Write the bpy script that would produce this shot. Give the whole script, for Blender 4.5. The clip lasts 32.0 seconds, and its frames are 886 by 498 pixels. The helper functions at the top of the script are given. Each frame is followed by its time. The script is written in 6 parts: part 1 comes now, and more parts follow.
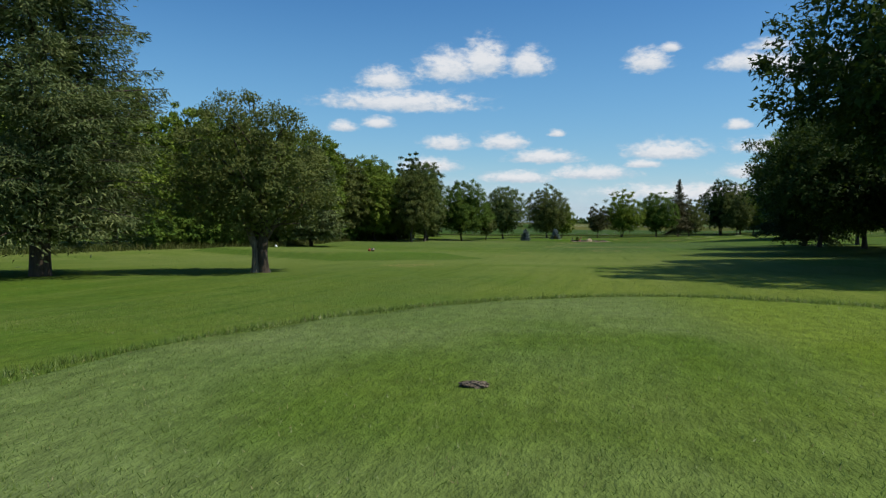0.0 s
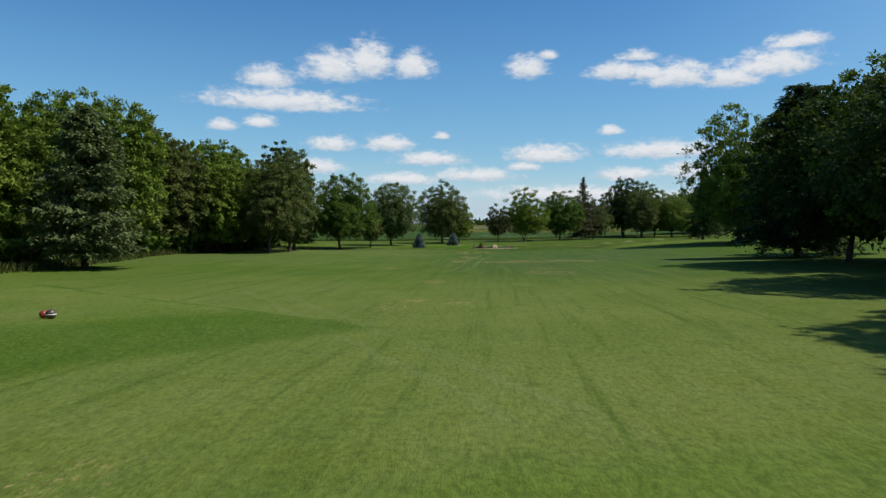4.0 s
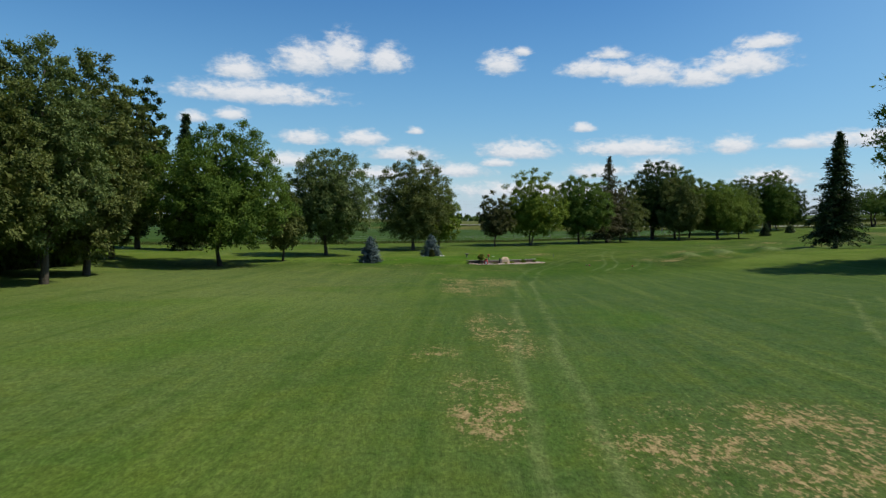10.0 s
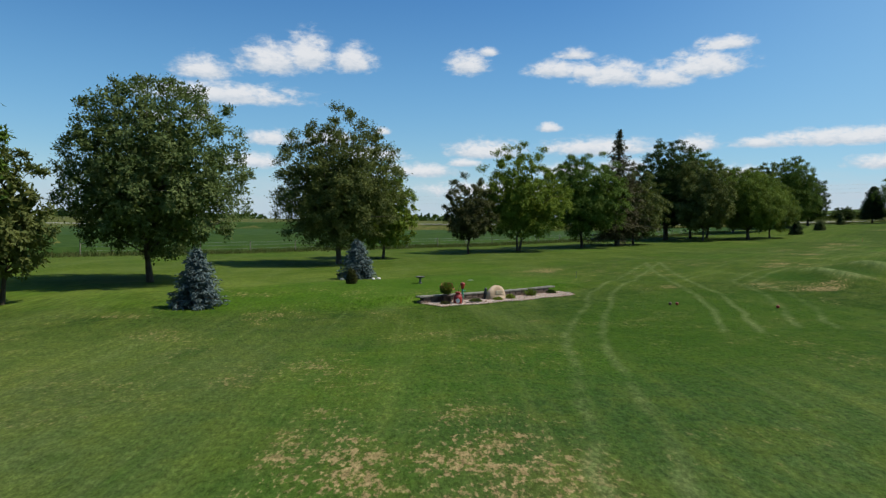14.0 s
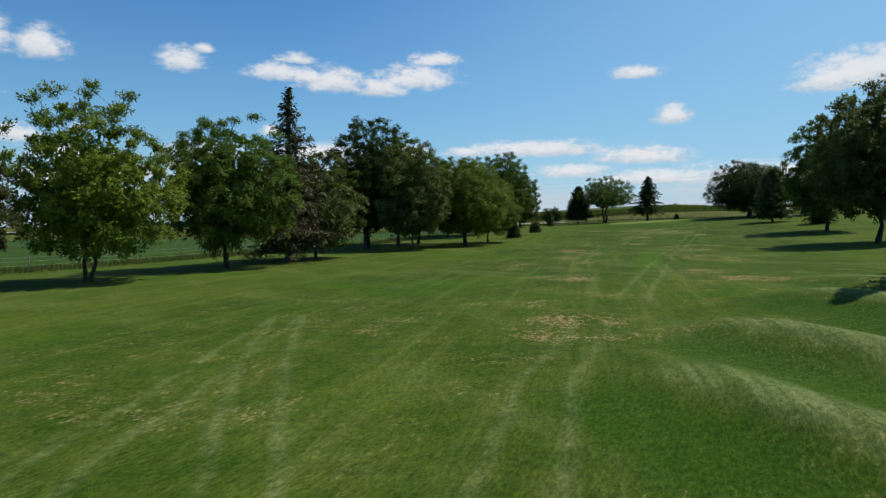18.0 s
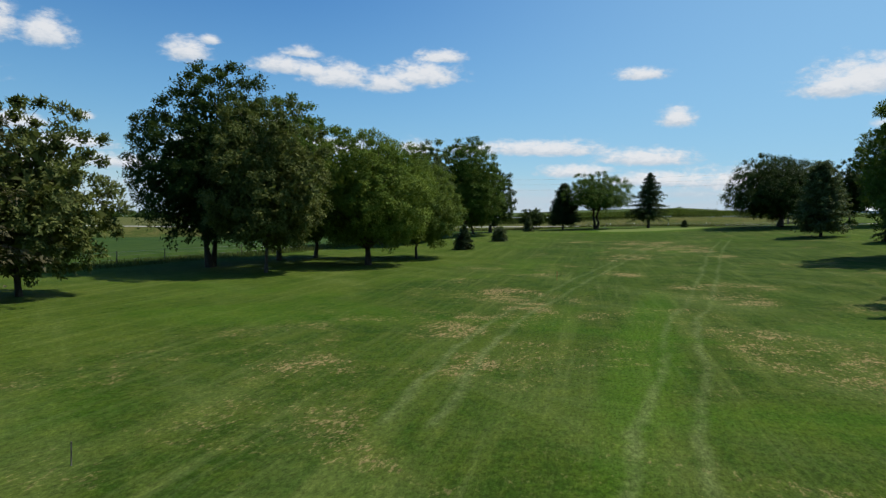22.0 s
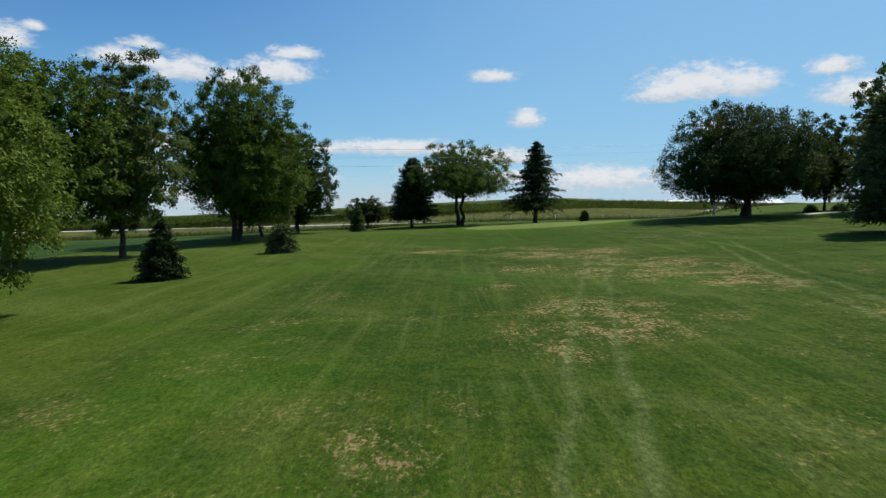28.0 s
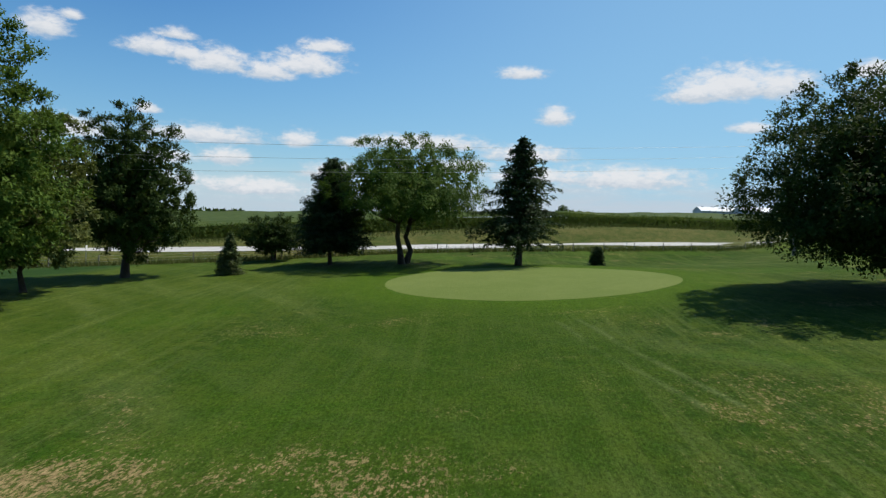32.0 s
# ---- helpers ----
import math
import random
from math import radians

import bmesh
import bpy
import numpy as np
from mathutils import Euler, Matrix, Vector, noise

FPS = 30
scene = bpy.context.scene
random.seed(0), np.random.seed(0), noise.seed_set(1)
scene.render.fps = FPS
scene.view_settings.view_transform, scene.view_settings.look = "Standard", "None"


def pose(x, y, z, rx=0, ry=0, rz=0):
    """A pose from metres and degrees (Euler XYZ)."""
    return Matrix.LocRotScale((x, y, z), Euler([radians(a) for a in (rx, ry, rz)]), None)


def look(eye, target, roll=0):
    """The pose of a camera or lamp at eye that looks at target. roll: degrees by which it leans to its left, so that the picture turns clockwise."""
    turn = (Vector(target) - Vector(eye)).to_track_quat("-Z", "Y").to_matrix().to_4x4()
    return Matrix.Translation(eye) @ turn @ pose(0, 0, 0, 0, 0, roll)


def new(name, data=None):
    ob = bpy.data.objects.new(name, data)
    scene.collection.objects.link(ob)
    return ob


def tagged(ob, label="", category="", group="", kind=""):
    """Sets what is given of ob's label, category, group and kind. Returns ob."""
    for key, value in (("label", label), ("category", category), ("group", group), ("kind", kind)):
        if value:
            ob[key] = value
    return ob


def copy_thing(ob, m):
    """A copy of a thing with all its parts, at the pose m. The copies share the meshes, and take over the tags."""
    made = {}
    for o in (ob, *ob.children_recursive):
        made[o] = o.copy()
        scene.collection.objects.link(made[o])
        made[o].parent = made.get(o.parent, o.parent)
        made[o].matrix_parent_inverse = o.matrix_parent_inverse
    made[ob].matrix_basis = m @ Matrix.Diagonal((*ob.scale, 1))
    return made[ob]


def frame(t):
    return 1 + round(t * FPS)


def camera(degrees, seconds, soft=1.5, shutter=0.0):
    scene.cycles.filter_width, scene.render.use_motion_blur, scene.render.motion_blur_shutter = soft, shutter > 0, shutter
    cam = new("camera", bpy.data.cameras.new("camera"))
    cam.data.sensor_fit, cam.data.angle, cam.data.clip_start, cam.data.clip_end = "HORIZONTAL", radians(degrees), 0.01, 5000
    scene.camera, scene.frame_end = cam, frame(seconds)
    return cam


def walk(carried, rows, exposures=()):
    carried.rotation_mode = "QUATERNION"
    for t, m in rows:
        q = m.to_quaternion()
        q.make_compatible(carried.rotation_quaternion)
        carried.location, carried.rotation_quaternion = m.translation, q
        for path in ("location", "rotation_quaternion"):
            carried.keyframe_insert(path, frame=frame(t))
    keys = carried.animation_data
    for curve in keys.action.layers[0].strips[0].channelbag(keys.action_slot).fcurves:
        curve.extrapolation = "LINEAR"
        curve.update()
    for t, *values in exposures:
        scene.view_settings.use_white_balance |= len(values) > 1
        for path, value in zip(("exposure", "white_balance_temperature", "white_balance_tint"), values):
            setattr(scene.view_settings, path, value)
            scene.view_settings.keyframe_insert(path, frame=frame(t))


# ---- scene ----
cam = camera(66.5, 32.0, 1.35)
PATH = [
    (0, (1.968, -38.061, 3.108), (1.627, -36.092, 3.024), 1.0),
    (0.5, (1.672, -35.774, 3.162), (1.331, -33.805, 3.075), 1.0),
    (1, (1.353, -33.345, 3.207), (1.033, -31.373, 3.121), 1.1),
    (1.5, (0.978, -30.61, 3.237), (0.658, -28.638, 3.153), 1.0),
    (2, (0.561, -27.579, 3.245), (0.498, -25.581, 3.164), 1.0),
    (2.5, (0.133, -24.255, 3.244), (0.107, -22.256, 3.163), 0.9),
    (3, (-0.249, -20.614, 3.241), (-0.275, -18.616, 3.161), 0.8),
    (3.5, (-0.401, -17.137, 3.296), (-0.413, -15.138, 3.219), 0.8),
    (5.5, (0.32, -4.497, 3.773), (0.311, -2.498, 3.7), 0.6),
    (6, (0.378, -0.665, 3.862), (0.362, 1.333, 3.783), 0.7),
    (6.5, (0.151, 3.529, 3.879), (0.133, 5.527, 3.802), 0.6),
    (7, (-0.099, 7.884, 3.824), (-0.117, 9.882, 3.746), 0.6),
    (7.5, (-0.247, 12.184, 3.738), (-0.246, 14.182, 3.659), 0.7),
    (8, (-0.315, 16.44, 3.663), (-0.296, 18.438, 3.583), 0.8),
    (8.5, (-0.38, 20.684, 3.604), (-0.338, 22.682, 3.524), 0.9),
    (9, (-0.452, 24.987, 3.55), (-0.393, 26.985, 3.468), 1.1),
    (9.5, (-0.441, 29.309, 3.493), (-0.372, 31.306, 3.409), 1.2),
    (10, (-0.385, 33.672, 3.444), (-0.314, 35.669, 3.357), 1.2),
    (10.5, (-0.387, 38.063, 3.397), (-0.315, 40.06, 3.309), 1.2),
    (11, (-0.355, 42.51, 3.328), (-0.285, 44.507, 3.241), 1.0),
    (11.5, (-0.29, 46.728, 3.267), (-0.172, 48.723, 3.18), 1.2),
    (12, (-0.159, 50.736, 3.209), (0.001, 52.728, 3.122), 1.2),
    (12.5, (0.048, 54.625, 3.14), (0.22, 56.616, 3.054), 1.1),
    (13, (0.502, 58.45, 3.075), (0.667, 60.442, 2.991), 0.9),
    (13.5, (1.468, 62.231, 3.024), (1.625, 64.223, 2.939), 0.8),
    (15.5, (7.097, 76.986, 3.022), (7.449, 78.953, 2.944), 0.2),
    (16, (8.744, 80.675, 3.061), (9.243, 82.61, 2.983), 0.2),
    (16.5, (10.661, 84.355, 3.097), (11.331, 86.238, 3.02), 0.4),
    (17, (12.78, 88.0, 3.116), (13.58, 89.831, 3.043), 0.3),
    (17.5, (15.124, 91.506, 3.075), (15.989, 93.308, 3.006), 0.2),
    (18, (17.71, 94.785, 3.076), (18.637, 96.556, 3.009), -0.0),
    (18.5, (20.466, 97.76, 3.089), (21.405, 99.525, 3.028), 0.0),
    (19, (23.421, 100.56, 3.16), (24.357, 102.327, 3.094), -0.2),
    (19.5, (26.453, 103.345, 3.237), (27.39, 105.111, 3.174), -0.1),
    (20, (29.531, 106.101, 3.378), (30.467, 107.867, 3.312), -0.2),
    (20.5, (32.489, 108.857, 3.534), (33.426, 110.623, 3.472), 0.2),
    (21, (35.354, 111.691, 3.75), (36.288, 113.458, 3.682), 0.7),
    (21.5, (38.04, 114.648, 4.013), (38.966, 116.419, 3.938), 0.9),
    (22, (40.463, 117.742, 4.245), (41.387, 119.514, 4.17), 1.4),
    (22.5, (42.728, 120.971, 4.382), (43.648, 122.745, 4.303), 1.8),
    (23, (44.893, 124.292, 4.414), (45.916, 126.009, 4.335), 1.9),
    (23.5, (47.003, 127.661, 4.353), (48.137, 129.307, 4.278), 1.8),
    (24, (49.133, 130.966, 4.257), (50.264, 132.613, 4.183), 1.6),
    (24.5, (51.379, 134.129, 4.176), (52.633, 135.685, 4.108), 1.5),
    (26.5, (61.119, 146.182, 3.993), (62.384, 147.729, 3.923), 1.1),
    (27, (63.828, 149.048, 3.963), (65.095, 150.594, 3.893), 0.6),
    (27.2, (64.993, 150.136, 3.957), (66.262, 151.68, 3.887), 0.9),
    (27.5, (66.848, 151.672, 3.966), (68.116, 153.216, 3.897), 0.5),
    (28, (70.096, 154.103, 4.04), (71.363, 155.648, 3.968), 0.4),
    (28.5, (73.466, 156.423, 4.239), (74.731, 157.97, 4.164), 0.3),
    (29, (76.941, 158.652, 4.555), (78.202, 160.202, 4.48), 0.5),
    (29.5, (80.458, 160.868, 4.981), (81.712, 162.424, 4.905), 0.8),
    (30, (83.804, 163.194, 5.517), (85.049, 164.757, 5.44), 1.1),
    (30.5, (87.013, 165.71, 6.147), (88.25, 167.28, 6.07), 1.3),
    (31, (90.162, 168.388, 6.706), (91.392, 169.963, 6.626), 1.5),
    (31.5, (93.266, 171.168, 7.281), (94.489, 172.749, 7.197), 1.6),
    (32, (96.364, 173.959, 7.873), (97.575, 175.548, 7.788), 2.0),
]
walk(cam, [(t, look(eye, target, roll)) for t, eye, target, roll in PATH])

# sky with fair-weather clouds, and the sun high on the +x side
SUN_ELEV, SUN_FROM = 56.0, 91.0  # degrees; azimuth clockwise from +y


class S:
    """A socket with arithmetic: every operation makes a Math node."""

    def __init__(self, tree, socket):
        self.tree, self.socket = tree, socket

    def math(self, op, *others):
        node = self.tree.nodes.new("ShaderNodeMath")
        node.operation = op
        self.tree.links.new(self.socket, node.inputs[0])
        for n, other in enumerate(others, 1):
            if isinstance(other, S):
                self.tree.links.new(other.socket, node.inputs[n])
            else:
                node.inputs[n].default_value = other
        return S(self.tree, node.outputs[0])

    def __add__(self, o):
        return self.math("ADD", o)

    def __sub__(self, o):
        return self.math("SUBTRACT", o)

    def __mul__(self, o):
        return self.math("MULTIPLY", o)

    def __truediv__(self, o):
        return self.math("DIVIDE", o)

    def hi(self, o):
        return self.math("MAXIMUM", o)

    def lo(self, o):
        return self.math("MINIMUM", o)

    def size(self):
        return self.math("ABSOLUTE")

    def step(self, a, b):
        """0 at a, 1 at b, smooth between."""
        node = self.tree.nodes.new("ShaderNodeMapRange")
        node.interpolation_type = "SMOOTHSTEP"
        self.tree.links.new(self.socket, node.inputs[0])
        if a > b:
            node.inputs[1].default_value, node.inputs[2].default_value = b, a
            node.inputs[3].default_value, node.inputs[4].default_value = 1, 0
        else:
            node.inputs[1].default_value, node.inputs[2].default_value = a, b
        return S(self.tree, node.outputs[0])


def blend(tree, factor, a, b):
    """A colour between a and b, each a colour or a socket."""
    node = tree.nodes.new("ShaderNodeMix")
    node.data_type = "RGBA"
    if isinstance(factor, S):
        tree.links.new(factor.socket, node.inputs[0])
    else:
        node.inputs[0].default_value = factor
    for slot, value in ((6, a), (7, b)):
        if isinstance(value, tuple):
            node.inputs[slot].default_value = (*value, 1)
        else:
            tree.links.new(value, node.inputs[slot])
    return node.outputs[2]


def noise_of(tree, where, scale, detail=3.0, rough=0.5, distort=0.0):
    node = tree.nodes.new("ShaderNodeTexNoise")
    node.inputs["Scale"].default_value, node.inputs["Detail"].default_value = scale, detail
    node.inputs["Roughness"].default_value, node.inputs["Distortion"].default_value = rough, distort
    if where is not None:
        tree.links.new(where, node.inputs["Vector"])
    return S(tree, node.outputs[0])


def stretched(tree, where, scale, turn=0.0):
    node = tree.nodes.new("ShaderNodeMapping")
    node.inputs["Scale"].default_value = scale
    node.inputs["Rotation"].default_value = (0, 0, radians(turn))
    tree.links.new(where, node.inputs["Vector"])
    return node.outputs[0]


# azimuth, elevation, half width, half height, in degrees
HIGH_CLOUDS = [
    (-6.7, 13.5, 2.1, 1.7), (-9.6, 12.8, 2.7, 1.4), (-14.8, 11.7, 2.3, 1.0), (-3.0, 13.1, 1.9, 1.2), (-13.6, 9.9, 6.9, 0.95), (-18.3, 7.7, 1.2, 0.5),
    (-15.4, 8.1, 1.4, 0.55), (6.6, 13.0, 1.7, 1.05), (8.3, 13.9, 0.9, 0.45), (13.8, 12.5, 2.3, 0.8), (15.4, 13.6, 1.6, 0.5), (16.2, 12.3, 1.6, 0.7), (18.6, 12.0, 3.0, 1.1),
    (22.5, 11.6, 2.3, 0.95), (25.4, 12.4, 3.4, 1.15), (26.9, 13.8, 2.2, 0.6), (59.6, 11.3, 4.6, 1.5), (57.2, 10.6, 2.6, 0.9),
    (63.2, 11.1, 2.6, 1.3), (69.0, 11.7, 1.9, 0.7), (70.6, 9.8, 2.8, 1.1), (43.5, 12.3, 2.2, 0.55), (46.3, 8.9, 1.5, 0.9),
]
LOW_CLOUDS = [
    (-9.7, 6.6, 2.0, 0.7), (-4.9, 6.7, 2.1, 0.75), (-0.5, 7.4, 0.7, 0.33), (-1.5, 5.5, 3.1, 0.65), (13.4, 7.8, 1.1, 0.45), (8.2, 6.0, 3.4, 0.9),
    (17.7, 6.2, 5.0, 0.8), (2.4, 4.2, 3.6, 0.65), (6.4, 4.9, 1.6, 0.4), (-3.6, 3.8, 3.2, 0.6), (-11.1, 4.7, 2.6, 0.7), (14.7, 4.3, 2.6, 0.65),
    (35.6, 6.5, 6.2, 0.75), (44.0, 5.8, 4.2, 0.8), (38.5, 4.6, 3.4, 0.6), (44.9, 4.0, 5.0, 0.7), (52.0, 4.0, 6.5, 1.1), (61.3, 7.9, 1.6, 0.5),
    (25.1, 6.3, 1.7, 0.8), (29.7, 6.3, 2.0, 0.5), (19.3, 4.6, 2.2, 0.8), (21.6, 2.3, 5.0, 0.9), (27.8, 3.8, 2.8, 0.8), (10.5, 2.6, 9.0, 0.8),
]

world = bpy.data.worlds.new("sky")
scene.world = world
world.use_nodes = True
wt = world.node_tree
wt.nodes.clear()
sky = wt.nodes.new("ShaderNodeTexSky")
sky.sky_type, sky.sun_disc = "NISHITA", False
sky.sun_elevation, sky.sun_rotation = radians(SUN_ELEV), radians(SUN_FROM)
sky.air_density, sky.dust_density, sky.ozone_density = 1.0, 0.30, 4.0
rich = wt.nodes.new("ShaderNodeHueSaturation")
rich.inputs["Saturation"].default_value = 1.28
wt.links.new(sky.outputs[0], rich.inputs["Color"])
way = wt.nodes.new("ShaderNodeTexCoord").outputs["Generated"]
split = wt.nodes.new("ShaderNodeSeparateXYZ")
wt.links.new(way, split.inputs[0])
wx, wy, wz = (S(wt, split.outputs[n]) for n in range(3))
azimuth = wx.math("ARCTAN2", wy) * (180 / math.pi)
elevation = wz.math("ARCSINE") * (180 / math.pi)
flat = wt.nodes.new("ShaderNodeCombineXYZ")
wt.links.new(azimuth.socket, flat.inputs[0])
wt.links.new((elevation * 2.0).socket, flat.inputs[1])
billow = noise_of(wt, flat.outputs[0], 0.85, 4.0, 0.55, 0.3)
wisps = noise_of(wt, flat.outputs[0], 2.6, 4.0, 0.6)
thick = under = None
for az, el, wide, tall in HIGH_CLOUDS + LOW_CLOUDS:
    # flat below, domed above
    dx, dy = (azimuth - az) / (wide * 1.2), (elevation - (el - tall * 0.4)) / (tall * 1.6)
    high = dy
    dy = dy.hi(dy * -2.4)
    near = dx.math("POWER", 2.0) + dy.math("POWER", 2.0)
    lump = near.math("SQRT") * -1.0 + 1.0
    low = lump.hi(0.0) * high
    under = low if under is None else under + low
    thick = lump if thick is None else thick.math("SMOOTH_MAX", lump, 0.12)
cover = ((thick * 1.2 + (billow - 0.5) * 1.35 + (wisps - 0.5) * 0.40)).step(-0.08, 0.82)
cover = cover * thick.step(-0.45, 0.15)
# thin bank of haze and far cloud towards the horizon
bank = noise_of(wt, stretched(wt, flat.outputs[0], (0.5, 1.6, 1)), 0.35, 5.0, 0.6)
far_bank = (elevation.step(7.0, 0.8) * (bank + 0.15 + azimuth.step(14, 36) * 0.10)).step(0.30, 0.80) * (azimuth.step(14, 36) * 0.32 + 0.50)
cover = cover.hi(far_bank)
haze = elevation.step(5.5, 0.2) * 0.62
cover = cover * 0.94
lit = (under * 2.2 + thick * 0.35 + (billow - 0.5) * 1.3 + (wisps - 0.5) * 0.7).step(-0.25, 0.75)
glow = blend(wt, lit, (4.7, 5.3, 6.0), (6.9, 7.0, 7.2))
clear = blend(wt, haze, rich.outputs[0], (4.9, 5.9, 7.0))
clear = blend(wt, elevation.step(20, 5) * 0.32, clear, (1.6, 4.2, 6.3))
clear = blend(wt, azimuth.step(12, 60) * 0.55, clear, (2.7, 4.9, 6.7))  # brighter towards the sun
mixed = blend(wt, cover, clear, glow)
back = wt.nodes.new("ShaderNodeBackground")
back.inputs["Strength"].default_value = 0.115
wt.links.new(mixed, back.inputs["Color"])
wt.links.new(back.outputs[0], wt.nodes.new("ShaderNodeOutputWorld").inputs["Surface"])

sun = new("sun", bpy.data.lights.new("sun", "SUN"))
sun.data.energy, sun.data.angle, sun.data.color = 5.0, radians(0.55), (1.0, 0.94, 0.83)
toward = Vector((math.sin(radians(SUN_FROM)) * math.cos(radians(SUN_ELEV)), math.cos(radians(SUN_FROM)) * math.cos(radians(SUN_ELEV)), math.sin(radians(SUN_ELEV))))
sun.matrix_world = look(toward * 300, (0, 0, 0))


# ---- lie of the land ----
def ramp(v, a, b):
    t = np.clip((v - a) / (b - a), 0, 1)
    return t * t * (3 - 2 * t)


# broad swells: x, y, spread along x and y, rise
SWELLS = [
    (43, 93, 20, 30, 0.89), (116, 164, 18, 18, 0.375), (72, 182, 16, 16, -0.264), (96, 218, 16, 16, 0.321), (124, 205, 16, 16, 0.287),
    (134, 187, 16, 16, 0.522), (17, 93, 14, 18, -0.325), (27, 34, 14, 18, 0.301), (-8, -14, 16, 12, 0.109), (156, 215, 15, 13, -1.25), (171, 215, 14, 11, -1.25), (-19, 87, 7, 7, -0.35), (179, 217, 9, 8, -1.1),
]
# mown ridges beside the fairway: x, y, half length, half width, heading in degrees, rise
RIDGES = [(26.7, 100.6, 4.4, 1.15, 15, 0.42), (31.0, 102.3, 5.0, 1.2, 17, 0.48), (36.9, 104.6, 5.2, 1.3, 20, 0.44), (43.0, 108.0, 5.5, 1.4, 26, 0.25)]
FIELD_AT, FIELD_ALONG = (5.0, 147.0), (0.77, 0.64)  # edge of the crop field
BED_AT, BED_ALONG = (4.2, 94.22), (0.81, 0.5864)
ROAD_AT, ROAD_ALONG = (143.0, 243.0), (0.948, -0.318)
GREEN_AT, GREEN_ACROSS, GREEN_HALF = (127.9, 205.8), (0.79, -0.61), (9.5, 9.6)


def field_side(x, y):
    """Metres past the edge of the crop field."""
    return -(x - FIELD_AT[0]) * FIELD_ALONG[1] + (y - FIELD_AT[1]) * FIELD_ALONG[0]


def road_side(x, y):
    """Metres past the road's middle, and along it."""
    dx, dy = x - ROAD_AT[0], y - ROAD_AT[1]
    return dx * -ROAD_ALONG[1] + dy * ROAD_ALONG[0], dx * ROAD_ALONG[0] + dy * ROAD_ALONG[1]


def road_level(along):
    return 4.45 + 0.031 * np.clip(along, -60, 60) + 0.012 * np.clip(np.abs(along) - 60, 0, 200) * np.sign(along)


def level(x, y):
    """Height of the ground, for numbers or arrays."""
    x, y = np.asarray(x, float), np.asarray(y, float)
    u, v = (np.clip(x, -50, 185) - 60) / 100, (np.clip(y, -60, 262) - 100) / 130
    z = 1.013 + 4.128 * u - 1.64 * v + 2.858 * u * u - 1.586 * u * v + 1.41 * v * v
    for a, b, sx, sy, rise in SWELLS:
        z = z + rise * np.exp(-(((x - a) / sx) ** 2) - ((y - b) / sy) ** 2)
    z = np.where(z > 6, 6 + 4 * (1 - np.exp(-(np.maximum(z, 6) - 6) / 4)), z)
    # the crop field falls away gently
    s = field_side(x, y)
    z = z + (-1.2 - z) * ramp(s, 12, 130) * ramp(x, 105, 60)
    # raised tee at the start, and a second one beside the fairway
    r = np.sqrt(((x - 2.9) / 3.6) ** 2 + ((y + 37.2) / 6.2) ** 2)
    z = z + 0.62 * ramp(r, 1.17, 0.90)
    a, b = (x + 14.0) * -0.76 + (y - 5.5) * 0.65, (x + 14.0) * 0.65 + (y - 5.5) * 0.76
    z = z + 0.42 * ramp(np.maximum(np.abs(a) / 9.0, np.abs(b) / 4.4), 1.25, 0.8)
    for cx, cy, long, wide, heading, rise in RIDGES:
        hx, hy = math.sin(radians(heading)), math.cos(radians(heading))
        a, b = (x - cx) * hx + (y - cy) * hy, (x - cx) * hy - (y - cy) * hx
        z = z + rise * np.exp(-((a / long) ** 4) - (b / wide) ** 2)
    # roadbed with a shallow ditch on either side, then the hill of corn
    d, along = road_side(x, y)
    bed = np.abs(d)
    z = z + (road_level(along) - z) * ramp(bed, 13, 6.5) * ramp(np.abs(along), 420, 300)
    z = z - 0.55 * np.exp(-(((bed - 9.5) / 2.2) ** 2))
    z = z + ramp(d, 16, 90) * (0.5 - 2.6 * ramp(along, 70, -50))
    # lawn terrace held by the low wall of the flower bed
    a, b = (x - BED_AT[0]) * BED_ALONG[0] + (y - BED_AT[1]) * BED_ALONG[1], -(x - BED_AT[0]) * BED_ALONG[1] + (y - BED_AT[1]) * BED_ALONG[0]
    z = z + 0.29 * ramp(b, 0.10, 0.60) * ramp(b, 13, 6) * ramp(a, -8, -0.2) * ramp(a, 12.6, 9.6)
    # farther off the land levels out
    far = np.hypot(x - 70, y - 110)
    z = z + (1.0 - z) * ramp(far, 330, 900)
    z = z + 9.0 * np.exp(-(((x - 500) / 150) ** 2) - ((y - 410) / 150) ** 2)
    z = z + 0.05 * np.sin(x * 0.21 + 1.3 * np.sin(y * 0.13)) * np.sin(y * 0.17)
    return z


def ground_at(x, y):
    return float(level(x, y))


# ---- materials ----
def material(name):
    m = bpy.data.materials.new(name)
    m.use_nodes = True
    tree = m.node_tree
    shader = tree.nodes["Principled BSDF"]
    return m, tree, shader


def spot(tree):
    return tree.nodes.new("ShaderNodeNewGeometry").outputs["Position"]


def relief(tree, shader, height, strength, distance):
    bump = tree.nodes.new("ShaderNodeBump")
    bump.inputs["Strength"].default_value, bump.inputs["Distance"].default_value = strength, distance
    tree.links.new(height.socket, bump.inputs["Height"])
    tree.links.new(bump.outputs[0], shader.inputs["Normal"])


